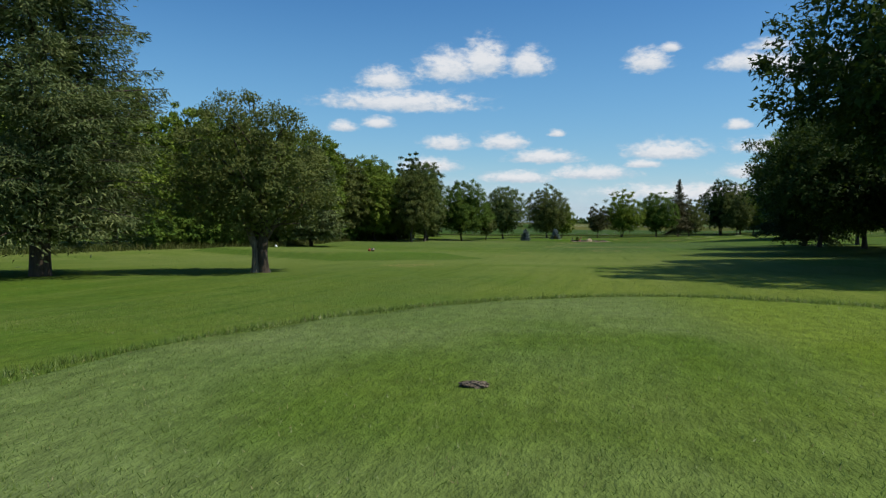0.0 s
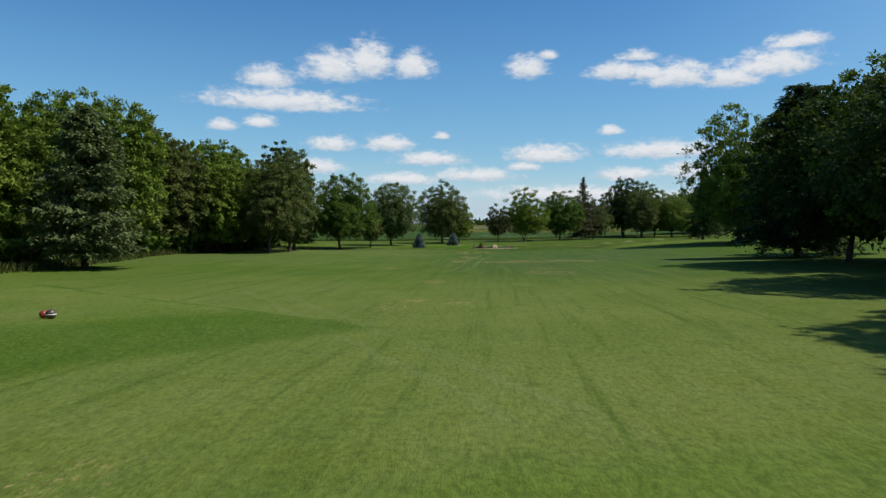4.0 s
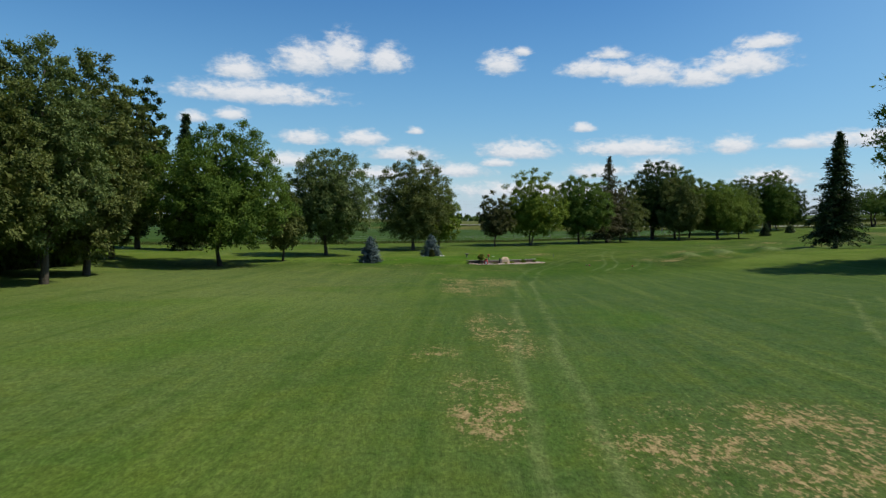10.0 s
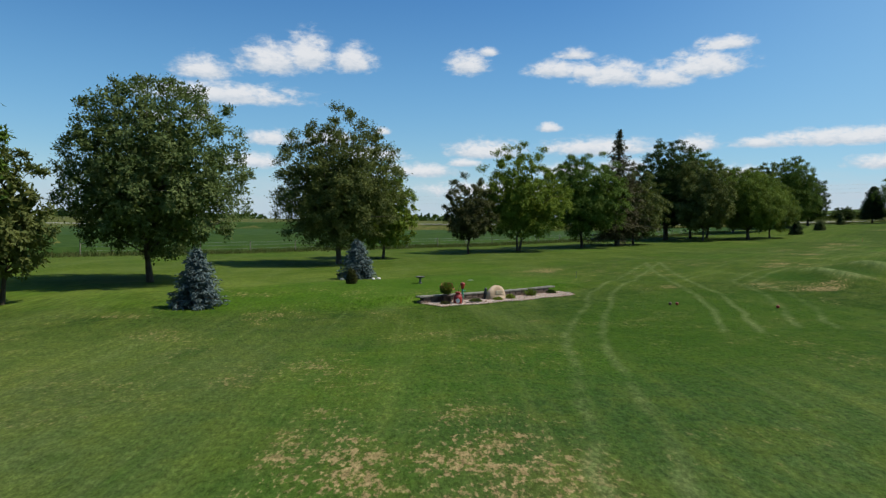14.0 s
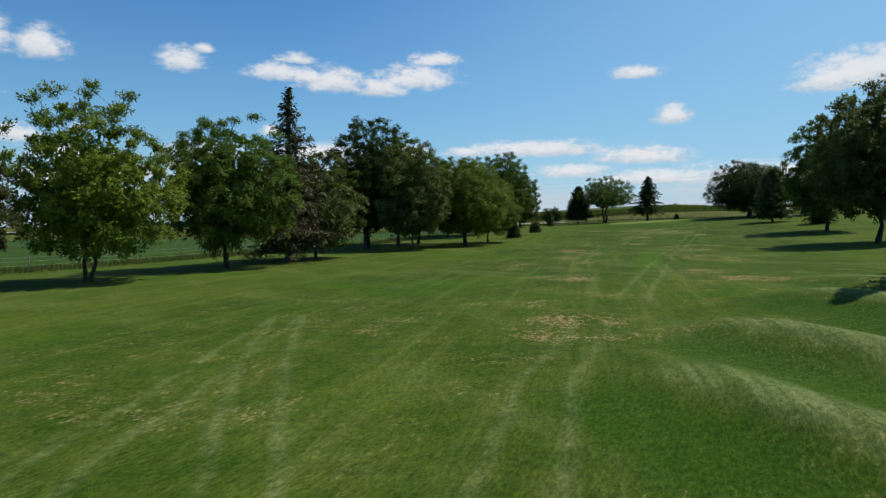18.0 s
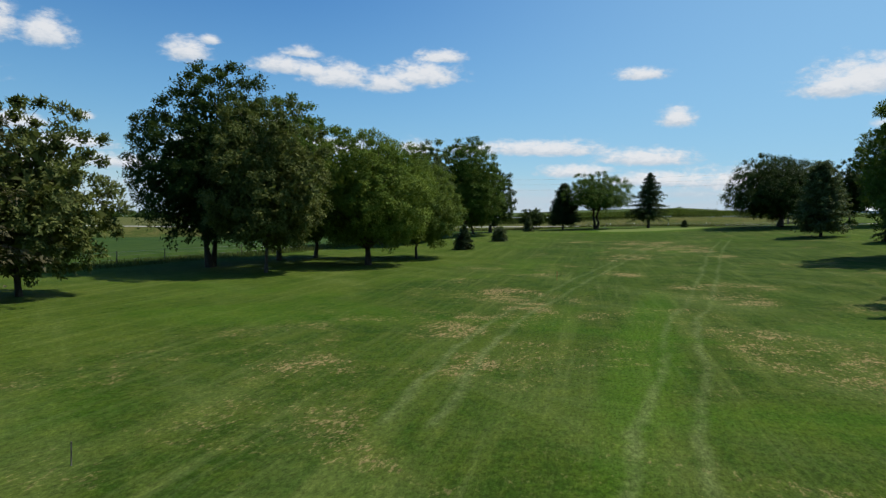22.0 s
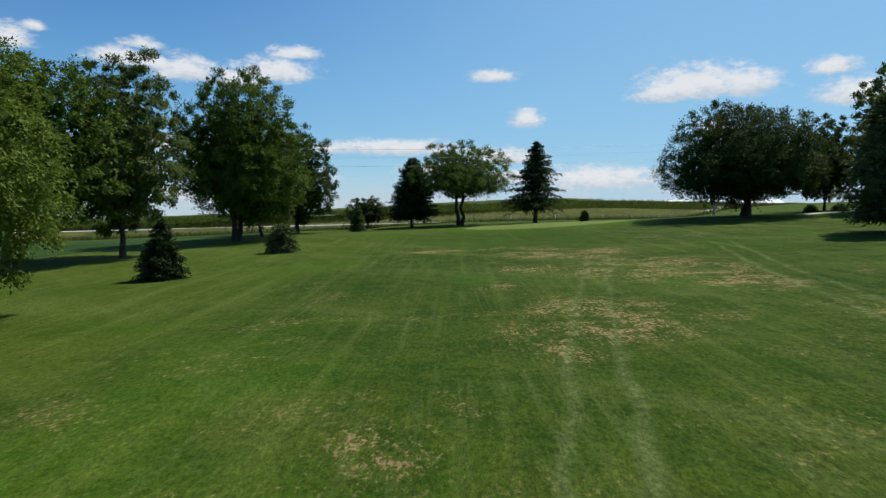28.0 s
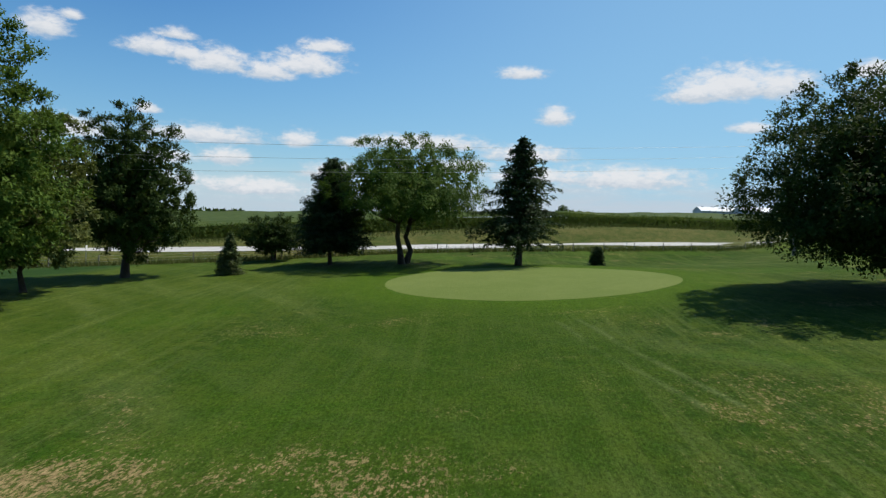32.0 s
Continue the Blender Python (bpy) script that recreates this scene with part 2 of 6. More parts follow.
def plain(name, low, high, rough=0.7, scale=8.0, bump=0.3, metal=0.0, depth=0.01):
    """A surface that varies between two colours at two scales, with fine relief."""
    m, tree, shader = material(name)
    where = tree.nodes.new("ShaderNodeTexCoord").outputs["Object"]
    big, fine = noise_of(tree, where, scale, 4.0), noise_of(tree, where, scale * 9, 3.0)
    shade = (big * 0.65 + fine * 0.35).step(0.3, 0.7)
    tree.links.new(blend(tree, shade, low, high), shader.inputs["Base Color"])
    shader.inputs["Roughness"].default_value, shader.inputs["Metallic"].default_value = rough, metal
    relief(tree, shader, big + fine * 0.6, bump, depth)
    return m


def foliage(name, low, high, lucent=0.27, rough=0.68):
    """Leaves: colour differs from leaf to leaf and from bough to bough, light comes through."""
    m, tree, shader = material(name)
    geo = tree.nodes.new("ShaderNodeNewGeometry")
    each = S(tree, geo.outputs["Random Per Island"])
    patch = noise_of(tree, geo.outputs["Position"], 0.55, 2.0)
    shade = (each * 0.38 + patch * 0.85 - 0.12).step(0.08, 0.92)
    colour = blend(tree, shade, low, high)
    tree.links.new(colour, shader.inputs["Base Color"])
    shader.inputs["Roughness"].default_value = rough
    shader.inputs["Specular IOR Level"].default_value = 0.09
    leaf = tree.nodes.new("ShaderNodeBsdfTranslucent")
    tree.links.new(blend(tree, 0.30, colour, (0.17, 0.24, 0.03)), leaf.inputs["Color"])
    mix = tree.nodes.new("ShaderNodeMixShader")
    mix.inputs[0].default_value = lucent
    tree.links.new(shader.outputs[0], mix.inputs[1])
    tree.links.new(leaf.outputs[0], mix.inputs[2])
    tree.links.new(mix.outputs[0], tree.nodes["Material Output"].inputs["Surface"])
    return m


def bark(name, low, high):
    m, tree, shader = material(name)
    where = tree.nodes.new("ShaderNodeTexCoord").outputs["Object"]
    ridge = noise_of(tree, stretched(tree, where, (9, 9, 1.6)), 2.2, 5.0, 0.65)
    stain = noise_of(tree, where, 0.9, 3.0)
    tree.links.new(blend(tree, (ridge * 0.7 + stain * 0.4).step(0.32, 0.75), low, high), shader.inputs["Base Color"])
    shader.inputs["Roughness"].default_value = 0.92
    relief(tree, shader, ridge, 0.9, 0.05)
    return m


TRACKS = [
    [(0.6, 30), (1.9, 42.7), (4.0, 60), (6.3, 76), (8.4, 85.4), (13.2, 98.5), (19.1, 109), (24, 118.5)],
    [(13.8, 86), (15.6, 90), (17.8, 96.5), (18.7, 101), (21.2, 110.5), (24, 118.5)], [(16.5, 86.5), (19.0, 91.8), (21.0, 97), (21.8, 101), (25.4, 105.2), (30, 109.5)],
    [(34, 112), (59.7, 135.5), (72.5, 145.7), (94, 163.5), (110, 175.5)], [(46, 129.4), (50.7, 135.2), (56, 141), (70.4, 153.7), (85.5, 166.2), (101, 178)], [(1, -6), (-8, 14)], [(10, 46), (20, 64)], [(118.5, 194), (116.5, 190), (113, 183.5)],
]


# dried-out turf, by the heading of the hole: x, y, half length along it, half width
DRY = [
    (0, [(0.2, -29.6, 0.6, 2.0), (-3.9, -10.2, 1.8, 1.0), (-1.9, 7.4, 0.6, 0.5), (-1.6, 9.3, 0.5, 0.4), (0.1, 8.2, 0.3, 0.3), (5.1, 43.2, 2.2, 2.4), (9.5, 42.5, 2.7, 2.6),
         (-4.1, 33.2, 0.6, 0.8), (0.9, 46.1, 2.3, 0.5), (1.8, 73.9, 3.7, 0.7), (4.3, 74.2, 3.3, 1.1), (2.4, 68.6, 2.6, 1.4), (23.0, 97.4, 1.3, 1.9),
         (2.2, 54.7, 4.0, 0.7), (0.0, 51.0, 0.5, 0.6), (-0.9, 19.7, 1.1, 0.3), (6.2, 29.1, 3.6, 1.2)]),
    (27, [(22.4, 98.5, 1.7, 1.6), (23.2, 96.4, 0.8, 0.7), (17.6, 100.1, 0.5, 0.4), (13.6, 112.3, 2.4, 1.1), (38.1, 121.7, 1.9, 0.5), (34.8, 114.8, 0.5, 0.4), (31.8, 114.3, 0.9, 0.7),
          (45.9, 120.2, 1.5, 0.9), (43.8, 115.0, 1.9, 1.2), (49.6, 133.5, 1.6, 0.5), (46.4, 135.1, 0.7, 0.6), (57.7, 142.2, 2.5, 0.8), (58.4, 129.6, 5.0, 1.6),
          (29.6, 109.7, 2.0, 1.8), (38.4, 122.2, 2.3, 1.8), (46.9, 121.2, 2.2, 2.0), (45.5, 136.4, 1.0, 1.4), (51.7, 138.7, 1.6, 1.3), (60.1, 147.5, 3.1, 1.6)]),
    (37, [(56.1, 140.7, 2.9, 0.9), (58.4, 138.9, 0.9, 0.6), (53.4, 141.0, 1.0, 0.5), (52.0, 140.8, 0.4, 0.4), (72.1, 143.9, 1.8, 3.0), (68.2, 139.9, 2.7, 1.3), (73.2, 153.5, 2.3, 1.2),
          (66.6, 157.2, 0.5, 0.8), (101.8, 181.4, 4.0, 3.6), (90.6, 159.8, 2.1, 1.1), (68.6, 156.0, 0.8, 1.2)]),
    (38, [(93.8, 176.0, 2.2, 1.8), (100.6, 182.9, 3.6, 1.6), (101.3, 179.2, 2.2, 0.8), (97.0, 171.6, 5.6, 3.2), (94.5, 172.5, 2.6, 2.2), (88.2, 172.7, 0.8, 0.6), (98.8, 189.6, 1.2, 1.8),
          (103.3, 186.3, 1.2, 3.4), (85.5, 165.7, 3.3, 2.1), (93.9, 165.6, 2.1, 1.6), (75.0, 161.5, 1.0, 0.7), (82.5, 165.0, 2.7, 1.1)]),
]


def turf():
    """Mown grass with dry patches, wheel tracks, the putting green, and the crop land round about."""
    m, tree, shader = material("turf")
    where = spot(tree)
    xyz = tree.nodes.new("ShaderNodeSeparateXYZ")
    tree.links.new(where, xyz.inputs[0])
    x, y = S(tree, xyz.outputs[0]), S(tree, xyz.outputs[1])
    broad = noise_of(tree, where, 0.035, 3.0, 0.55, 0.6)
    wide = noise_of(tree, where, 0.16, 4.0, 0.6, 0.4)
    mid = noise_of(tree, where, 1.1, 4.0, 0.6, 0.3)
    # the blades lie along the hole, which bends past the flower bed
    turn = y.step(82, 108) * radians(38) + radians(3)
    hx, hy = turn.math("SINE"), turn.math("COSINE")
    dx, dy = x - 12.0, y - 95.0
    lie = tree.nodes.new("ShaderNodeCombineXYZ")
    tree.links.new((dx * hy - dy * hx).socket, lie.inputs[0])
    tree.links.new(((dx * hx + dy * hy) * 0.46).socket, lie.inputs[1])
    lie = lie.outputs[0]
    fine = noise_of(tree, lie, 12.0, 4.0, 0.65)
    blade = noise_of(tree, lie, 60.0, 3.0, 0.7)
    green = blend(tree, (broad * 0.5 + wide * 0.6 - 0.05).step(0.34, 0.68), (0.070, 0.113, 0.012), (0.128, 0.163, 0.027))
    course = (y * 0.8 + x.hi(-12.0) * 1.5 + (broad - 0.5) * 30).step(0, 60)
    lower = blend(tree, (broad * 0.4 + wide * 0.8 - 0.10).step(0.40, 0.66), (0.020, 0.046, 0.004), (0.050, 0.084, 0.008))
    lower = blend(tree, (x + y).step(205, 260) * 0.36, lower, (0.017, 0.043, 0.003))
    # longer, paler grass outside the fairway
    left = (y - 128.0) * 0.73 - (x - 28.0) * 0.68
    left = left.lo((x * -1.0 - 4.0) + (y - 30.0) * 0.16 + (y - 92.0).hi(0.0) * 3.0).hi((left - 2.0).lo(y - 96.0))
    right = (x - 112.0) * 0.64 - (y - 163.0) * 0.77
    rough = (left.hi(right) + (wide - 0.5) * 5.0).step(-1.5, 2.5)
    lower = blend(tree, rough * 0.75, lower, blend(tree, wide.step(0.35, 0.65), (0.052, 0.088, 0.006), (0.094, 0.128, 0.016)))
    lower = blend(tree, y.step(104, 122) * 0.44, lower, (0.024, 0.052, 0.005))
    # paler cut turf in the dip past the crossing
    lower = blend(tree, y.step(95, 108) * y.step(126, 112) * 0.25, lower, (0.075, 0.118, 0.012))
    # paler rough before the crossing
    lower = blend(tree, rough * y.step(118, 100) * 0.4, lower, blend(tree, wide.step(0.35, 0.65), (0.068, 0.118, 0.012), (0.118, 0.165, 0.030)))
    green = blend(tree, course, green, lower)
    # sheen of blades that lie over, painted into the colour as pale streaks
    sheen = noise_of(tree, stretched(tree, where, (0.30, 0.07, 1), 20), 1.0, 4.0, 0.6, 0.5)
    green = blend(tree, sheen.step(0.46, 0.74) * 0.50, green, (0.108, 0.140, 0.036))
    # parched and pale between the tees
    green = blend(tree, (y + (broad - 0.5) * 30).step(34, 4) * y.step(-22, -6) * (wide * 0.7 + 0.10), green, (0.130, 0.156, 0.050))
    green = blend(tree, (y - 62.0).size().step(34, 12) * (x + (wide - 0.5) * 8 - (y - 62.0) * 0.12).step(1.0, -4.0) * (mid * 0.4 + 0.35), green, (0.118, 0.146, 0.050))
    green = blend(tree, (y - 68.0).size().step(24, 10) * (x + (wide - 0.5) * 6 - (y - 62.0) * 0.2).step(-1.0, 4.0) * 0.62, green, (0.026, 0.062, 0.006))
    # thin greyish grass on the near part of the fairway
    thin = (y - 50.0).size().step(40, 14) * (x * 1.0 + (broad - 0.5) * 20).step(-5, 7) * (x - y * 0.12).step(26, 12)
    green = blend(tree, thin * (wide * 0.9 + 0.35).lo(1.0), green, (0.056, 0.086, 0.034))
    green = blend(tree, y.step(90, 70) * y.step(8, 30) * y.step(66, 56).hi(x.step(-5, 1)) * 0.38, green, (0.034, 0.076, 0.014))
    # lusher below the first tee
    green = blend(tree, y.step(-6, -20) * (x + (wide - 0.5) * 8).step(6, -2) * 0.45, green, (0.034, 0.080, 0.012))
    # mower streaks down the hole
    def combed(heading, across, along):
        hx, hy = math.sin(radians(heading)), math.cos(radians(heading))
        flat_ = tree.nodes.new("ShaderNodeCombineXYZ")
        tree.links.new(((x * hy - y * hx) * across).socket, flat_.inputs[0])
        tree.links.new(((x * hx + y * hy) * along).socket, flat_.inputs[1])
        return noise_of(tree, flat_.outputs[0], 1.0, 3.0, 0.6, 0.25)

    bend = y.step(82, 108)
    near_, far_ = combed(3, 1.15, 0.045), combed(41, 1.15, 0.045)
    mown = near_ + (far_ - near_) * bend
    near_, far_ = combed(5, 3.6, 0.13), combed(39, 3.6, 0.13)
    swept = near_ + (far_ - near_) * bend
    green = blend(tree, swept.step(0.50, 0.72) * 0.34, green, (0.105, 0.138, 0.040))
    green = blend(tree, swept.step(0.48, 0.30) * 0.34, green, (0.022, 0.058, 0.006))
    green = blend(tree, mown.step(0.50, 0.72) * 0.42, green, (0.112, 0.142, 0.032))
    green = blend(tree, mown.step(0.48, 0.30) * 0.30, green, (0.026, 0.066, 0.005))
    lush = noise_of(tree, where, 0.10, 2.0, 0.5, 0.8)
    green = blend(tree, lush.step(0.54, 0.68) * 0.38, green, (0.042, 0.104, 0.004))
    green = blend(tree, mid.step(0.40, 0.70) * 0.35, green, (0.082, 0.110, 0.012))
    green = blend(tree, mid.step(0.46, 0.28) * 0.28, green, (0.022, 0.058, 0.003))
    knot = noise_of(tree, lie, 3.6, 5.0, 0.72, 0.3)
    green = blend(tree, knot.step(0.52, 0.68) * (course * 0.14 + 0.14), green, (0.098, 0.128, 0.020))
    green = blend(tree, knot.step(0.47, 0.32) * (course * 0.20 + 0.12), green, (0.020, 0.050, 0.003))

    def oval(cx, cy, a, b, heading):
        turned_ = tree.nodes.new("ShaderNodeMapping")
        turned_.vector_type = "TEXTURE"
        turned_.inputs["Location"].default_value = (cx, cy, 0)
        turned_.inputs["Rotation"].default_value = (0, 0, radians(90 - heading))
        turned_.inputs["Scale"].default_value = (a, b, 1e5)
        tree.links.new(where, turned_.inputs["Vector"])
        far = tree.nodes.new("ShaderNodeVectorMath")
        far.operation = "LENGTH"
        tree.links.new(turned_.outputs[0], far.inputs[0])
        return S(tree, far.outputs["Value"])

    # thin pale grass on the ridge crests, plus sunlit tops and shaded hollows painted in
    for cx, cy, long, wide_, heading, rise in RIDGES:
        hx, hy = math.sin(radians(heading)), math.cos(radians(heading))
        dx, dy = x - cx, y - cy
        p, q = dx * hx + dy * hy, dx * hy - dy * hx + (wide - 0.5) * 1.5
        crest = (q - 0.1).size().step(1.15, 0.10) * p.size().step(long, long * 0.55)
        shaded_hollow = (q + 2.0).size().step(1.5, 0.5) * p.size().step(long, long * 0.55)
        green = blend(tree, shaded_hollow * 0.75, green, (0.024, 0.062, 0.004))
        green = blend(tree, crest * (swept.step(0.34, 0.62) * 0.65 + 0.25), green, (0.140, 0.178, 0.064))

    # close-cut tee beside the flower bed, and a lush strip up the middle of the hole
    cut = oval(14.5, 89.5, 11.0, 5.0, 28) + (wide - 0.5) * 0.4
    green = blend(tree, cut.step(1.15, 0.70) * 0.7, green, blend(tree, mid, (0.020, 0.054, 0.003), (0.040, 0.084, 0.006)))
    swathe = oval(56.0, 133.5, 17.0, 1.1, 46) + (wide - 0.5) * 1.2
    green = blend(tree, swathe.step(1.2, 0.4) * 0.36, green, (0.052, 0.128, 0.004))

    # watered lawn behind the flower bed
    lawn = oval(3.5, 99.5, 12.5, 5.5, 54) + (wide - 0.5) * 0.5
    green = blend(tree, lawn.step(1.15, 0.75) * 0.55, green, blend(tree, mid, (0.034, 0.092, 0.003), (0.060, 0.128, 0.006)))

    # stretches where the turf has dried out
    spare = tree.nodes.new("ShaderNodeAttribute")
    spare.attribute_name = "dryness"
    dry = S(tree, spare.outputs["Fac"])
    # flecks of straw gather in patches all down the fairway
    patch = noise_of(tree, where, 0.19, 3.0, 0.6, 1.0)
    drift = patch.step(0.42, 0.70) * (y * 0.8 + x * 0.6).step(25, 75) * (rough * -0.75 + 1.0)
    parched = (dry.step(0.0, 0.9) * (patch.step(0.30, 0.52) * 0.5 + 0.5)).hi(drift * 0.74)
    ragged = noise_of(tree, where, 0.55, 4.0, 0.65, 0.3)
    tufty = noise_of(tree, lie, 5.2, 5.0, 0.72)
    bits = noise_of(tree, lie, 13.0, 3.0, 0.6)
    density = parched * ragged.step(0.36, 0.62)
    scald = (tufty * 0.55 + bits * 0.45 + density * 0.100 + parched * 0.02).step(0.56, 0.66) * (parched * 0.95 + 0.05).lo(1.0)
    bleach = parched * (ragged * 0.6 + wide * 0.5).step(0.42, 0.72)
    green = blend(tree, bleach * 0.26, green, (0.125, 0.122, 0.030))
    stray = (tufty * 0.55 + bits * 0.45).step(0.62, 0.70) * 0.30
    straw = blend(tree, fine, (0.175, 0.112, 0.046), (0.40, 0.285, 0.155))
    ground = blend(tree, scald.hi(stray) * 0.74, green, straw)

    # pairs of wheel tracks: from, to, wander
    lines = None
    for way_ in TRACKS:
        for (ax, ay), (bx, by) in zip(way_, way_[1:]):
            long = math.hypot(bx - ax, by - ay)
            hx, hy = (bx - ax) / long, (by - ay) / long
            dx, dy = x - ax, y - ay
            p, q = dx * hx + dy * hy, dx * hy - dy * hx
            q = q + (wide - 0.5) * 1.2
            pair = (q.size() - 0.52).size().step(0.24, 0.0) * (p - long / 2).size().step(long / 2 + 0.8, long / 2 - 0.2)
            lines = pair if lines is None else lines.hi(pair)
    worn = lines * (wide * 0.5 + mid * 0.7).step(0.36, 0.78)
    ground = blend(tree, worn * (fine * 0.5 + 0.32), ground, (0.128, 0.158, 0.056))

    # lush uncut grass round the foot of the tee
    foot = oval(2.9, -37.2, 6.2, 3.6, 0) + (wide - 0.5) * 0.35
    ground = blend(tree, (foot - 1.27).size().step(0.26, 0.08) * 0.6, ground, blend(tree, mid, (0.030, 0.072, 0.004), (0.060, 0.112, 0.010)))

    ground = blend(tree, foot.step(0.98, 0.86) * 0.30, ground, (0.040, 0.086, 0.006))
    # sheen on the tee itself, put into the colour as soft pale patches
    soft = noise_of(tree, where, 0.42, 2.0, 0.5, 0.6)
    ground = blend(tree, foot.step(0.98, 0.86) * soft.step(0.40, 0.62) * 0.40, ground, (0.125, 0.158, 0.056))
    ground = blend(tree, (foot + (soft - 0.5) * 0.5 - 0.72).size().step(0.26, 0.10) * x.step(3.2, 2.3) * 0.38, ground, (0.140, 0.176, 0.070))
    ground = blend(tree, foot.step(0.98, 0.86) * (x + (soft - 0.5) * 1.6).step(2.7, 3.6) * 0.6, ground, (0.120, 0.165, 0.012))
    # darker green on the banks of the second tee
    p, q = ((x + 14.0) * -0.76 + (y - 5.5) * 0.65).size() / 9.0, ((x + 14.0) * 0.65 + (y - 5.5) * 0.76).size() / 4.4
    bank_ = (p.hi(q) - 1.06).size().step(0.26, 0.10)
    ground = blend(tree, bank_ * 0.62, ground, blend(tree, mid, (0.022, 0.062, 0.003), (0.044, 0.094, 0.007)))

    # the putting green, close and even, with a darker collar
    gx, gy = GREEN_ACROSS
    dx, dy = x - GREEN_AT[0], y - GREEN_AT[1]
    p, q = (dx * gx + dy * gy) / GREEN_HALF[0], (dx * -gy + dy * gx) / GREEN_HALF[1]
    edge = (p * p + q * q).math("SQRT") + (wide - 0.5) * 0.05
    collar = edge.step(1.75, 1.1) * 0.75
    ground = blend(tree, collar, ground, blend(tree, mid, (0.042, 0.092, 0.004), (0.072, 0.122, 0.008)))
    apron = oval(110.0, 193.0, 13.0, 8.5, 37) + (wide - 0.5) * 0.3
    ground = blend(tree, apron.step(1.1, 0.75) * (scald * -0.8 + 1.0) * 0.55, ground, blend(tree, mid, (0.025, 0.058, 0.003), (0.044, 0.080, 0.006)))
    putt = blend(tree, (wide * 0.7 + mid * 0.3).step(0.3, 0.7), (0.118, 0.158, 0.038), (0.148, 0.186, 0.052))
    on_green = edge.step(1.006, 0.994)
    ground = blend(tree, on_green, ground, putt)

    # crop field, road verge and the farther land
    s = (y - FIELD_AT[1]) * FIELD_ALONG[0] - (x - FIELD_AT[0]) * FIELD_ALONG[1]
    beans = blend(tree, noise_of(tree, stretched(tree, where, (0.05, 0.4, 1), -40), 1.0, 4.0).step(0.35, 0.7), (0.020, 0.050, 0.010), (0.046, 0.080, 0.018))
    strips = noise_of(tree, stretched(tree, where, (0.0012, 0.009, 1), -38), 1.0, 3.0)
    distant = blend(tree, strips.step(0.4, 0.62), (0.030, 0.070, 0.018), (0.120, 0.140, 0.055))
    beans = blend(tree, s.step(90, 420), beans, distant)
    ground = blend(tree, (s + (mid - 0.5) * 2.0).step(1.0, 4.0), ground, beans)
    d = (x - ROAD_AT[0]) * -ROAD_ALONG[1] + (y - ROAD_AT[1]) * ROAD_ALONG[0]
    verge = blend(tree, (wide * 0.6 + mid * 0.5).step(0.35, 0.75), (0.045, 0.070, 0.014), (0.120, 0.112, 0.036))
    ground = blend(tree, (d + (mid - 0.5) * 3.0).step(-14, -9), ground, verge)
    speck = noise_of(tree, lie, 26.0, 3.0, 0.7)
    grain = blend(tree, (fine * 0.42 + speck * 0.26 + blade * 0.14 + tufty * 0.18).step(0.37, 0.64), (0.08, 0.08, 0.08), (0.92, 0.92, 0.90))
    over = tree.nodes.new("ShaderNodeMix")
    over.data_type, over.blend_type = "RGBA", "OVERLAY"
    tree.links.new(((course * 0.20 + 0.34) * (on_green * -0.75 + 1.0)).socket, over.inputs[0])
    tree.links.new(ground, over.inputs[6])
    tree.links.new(grain, over.inputs[7])
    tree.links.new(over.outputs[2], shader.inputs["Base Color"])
    shader.inputs["Roughness"].default_value = 1.0
    shader.inputs["Specular IOR Level"].default_value = 0.05
    relief(tree, shader, blade * 0.5 + fine * 0.9 + tufty * 0.8 + mid * 0.8, 0.62, 0.05)
    return m


TURF = turf()

BARK_GREY = bark("grey_bark", (0.028, 0.022, 0.016), (0.100, 0.080, 0.058))
BARK_DARK = bark("dark_bark", (0.020, 0.014, 0.009), (0.078, 0.055, 0.036))
BARK_PALE = bark("weathered_bark", (0.034, 0.026, 0.017), (0.22, 0.18, 0.125))
LEAF_MAPLE = foliage("maple_leaves", (0.037, 0.078, 0.010), (0.117, 0.178, 0.026))
LEAF_LIGHT = foliage("ash_leaves", (0.067, 0.118, 0.013), (0.197, 0.252, 0.038))
LEAF_LIME = foliage("bright_leaves", (0.072, 0.127, 0.012), (0.216, 0.267, 0.033), 0.28)
LEAF_WOODS = foliage("woodland_leaves", (0.058, 0.104, 0.014), (0.165, 0.214, 0.036), 0.32)
# for dark foliage, and for backlit crowns whose shade is put into the colour
LEAF_DEEP = foliage("deep_shaded_leaves", (0.015, 0.034, 0.007), (0.046, 0.079, 0.014), 0.2)
LEAF_OLIVE = foliage("olive_leaves", (0.052, 0.073, 0.019), (0.154, 0.170, 0.049))
LEAF_SILVER = foliage("silvery_leaves", (0.049, 0.084, 0.021), (0.160, 0.196, 0.067))
LEAF_PURPLE = foliage("bronze_leaves", (0.035, 0.041, 0.016), (0.087, 0.084, 0.030))
NEEDLE_DARK = foliage("dark_needles", (0.017, 0.035, 0.013), (0.055, 0.084, 0.028), 0.12)
NEEDLE_BLUE = foliage("blue_needles", (0.055, 0.085, 0.085), (0.17, 0.215, 0.215), 0.10)
NEEDLE_PINE = foliage("pine_needles", (0.046, 0.074, 0.028), (0.165, 0.190, 0.072), 0.20)
NEEDLE_DRY = foliage("thin_brown_needles", (0.051, 0.047, 0.023), (0.116, 0.105, 0.052), 0.1)
WEED = foliage("weeds", (0.040, 0.064, 0.012), (0.125, 0.125, 0.040), 0.25)
CORN = foliage("corn_leaves", (0.030, 0.070, 0.010), (0.120, 0.150, 0.035), 0.3)


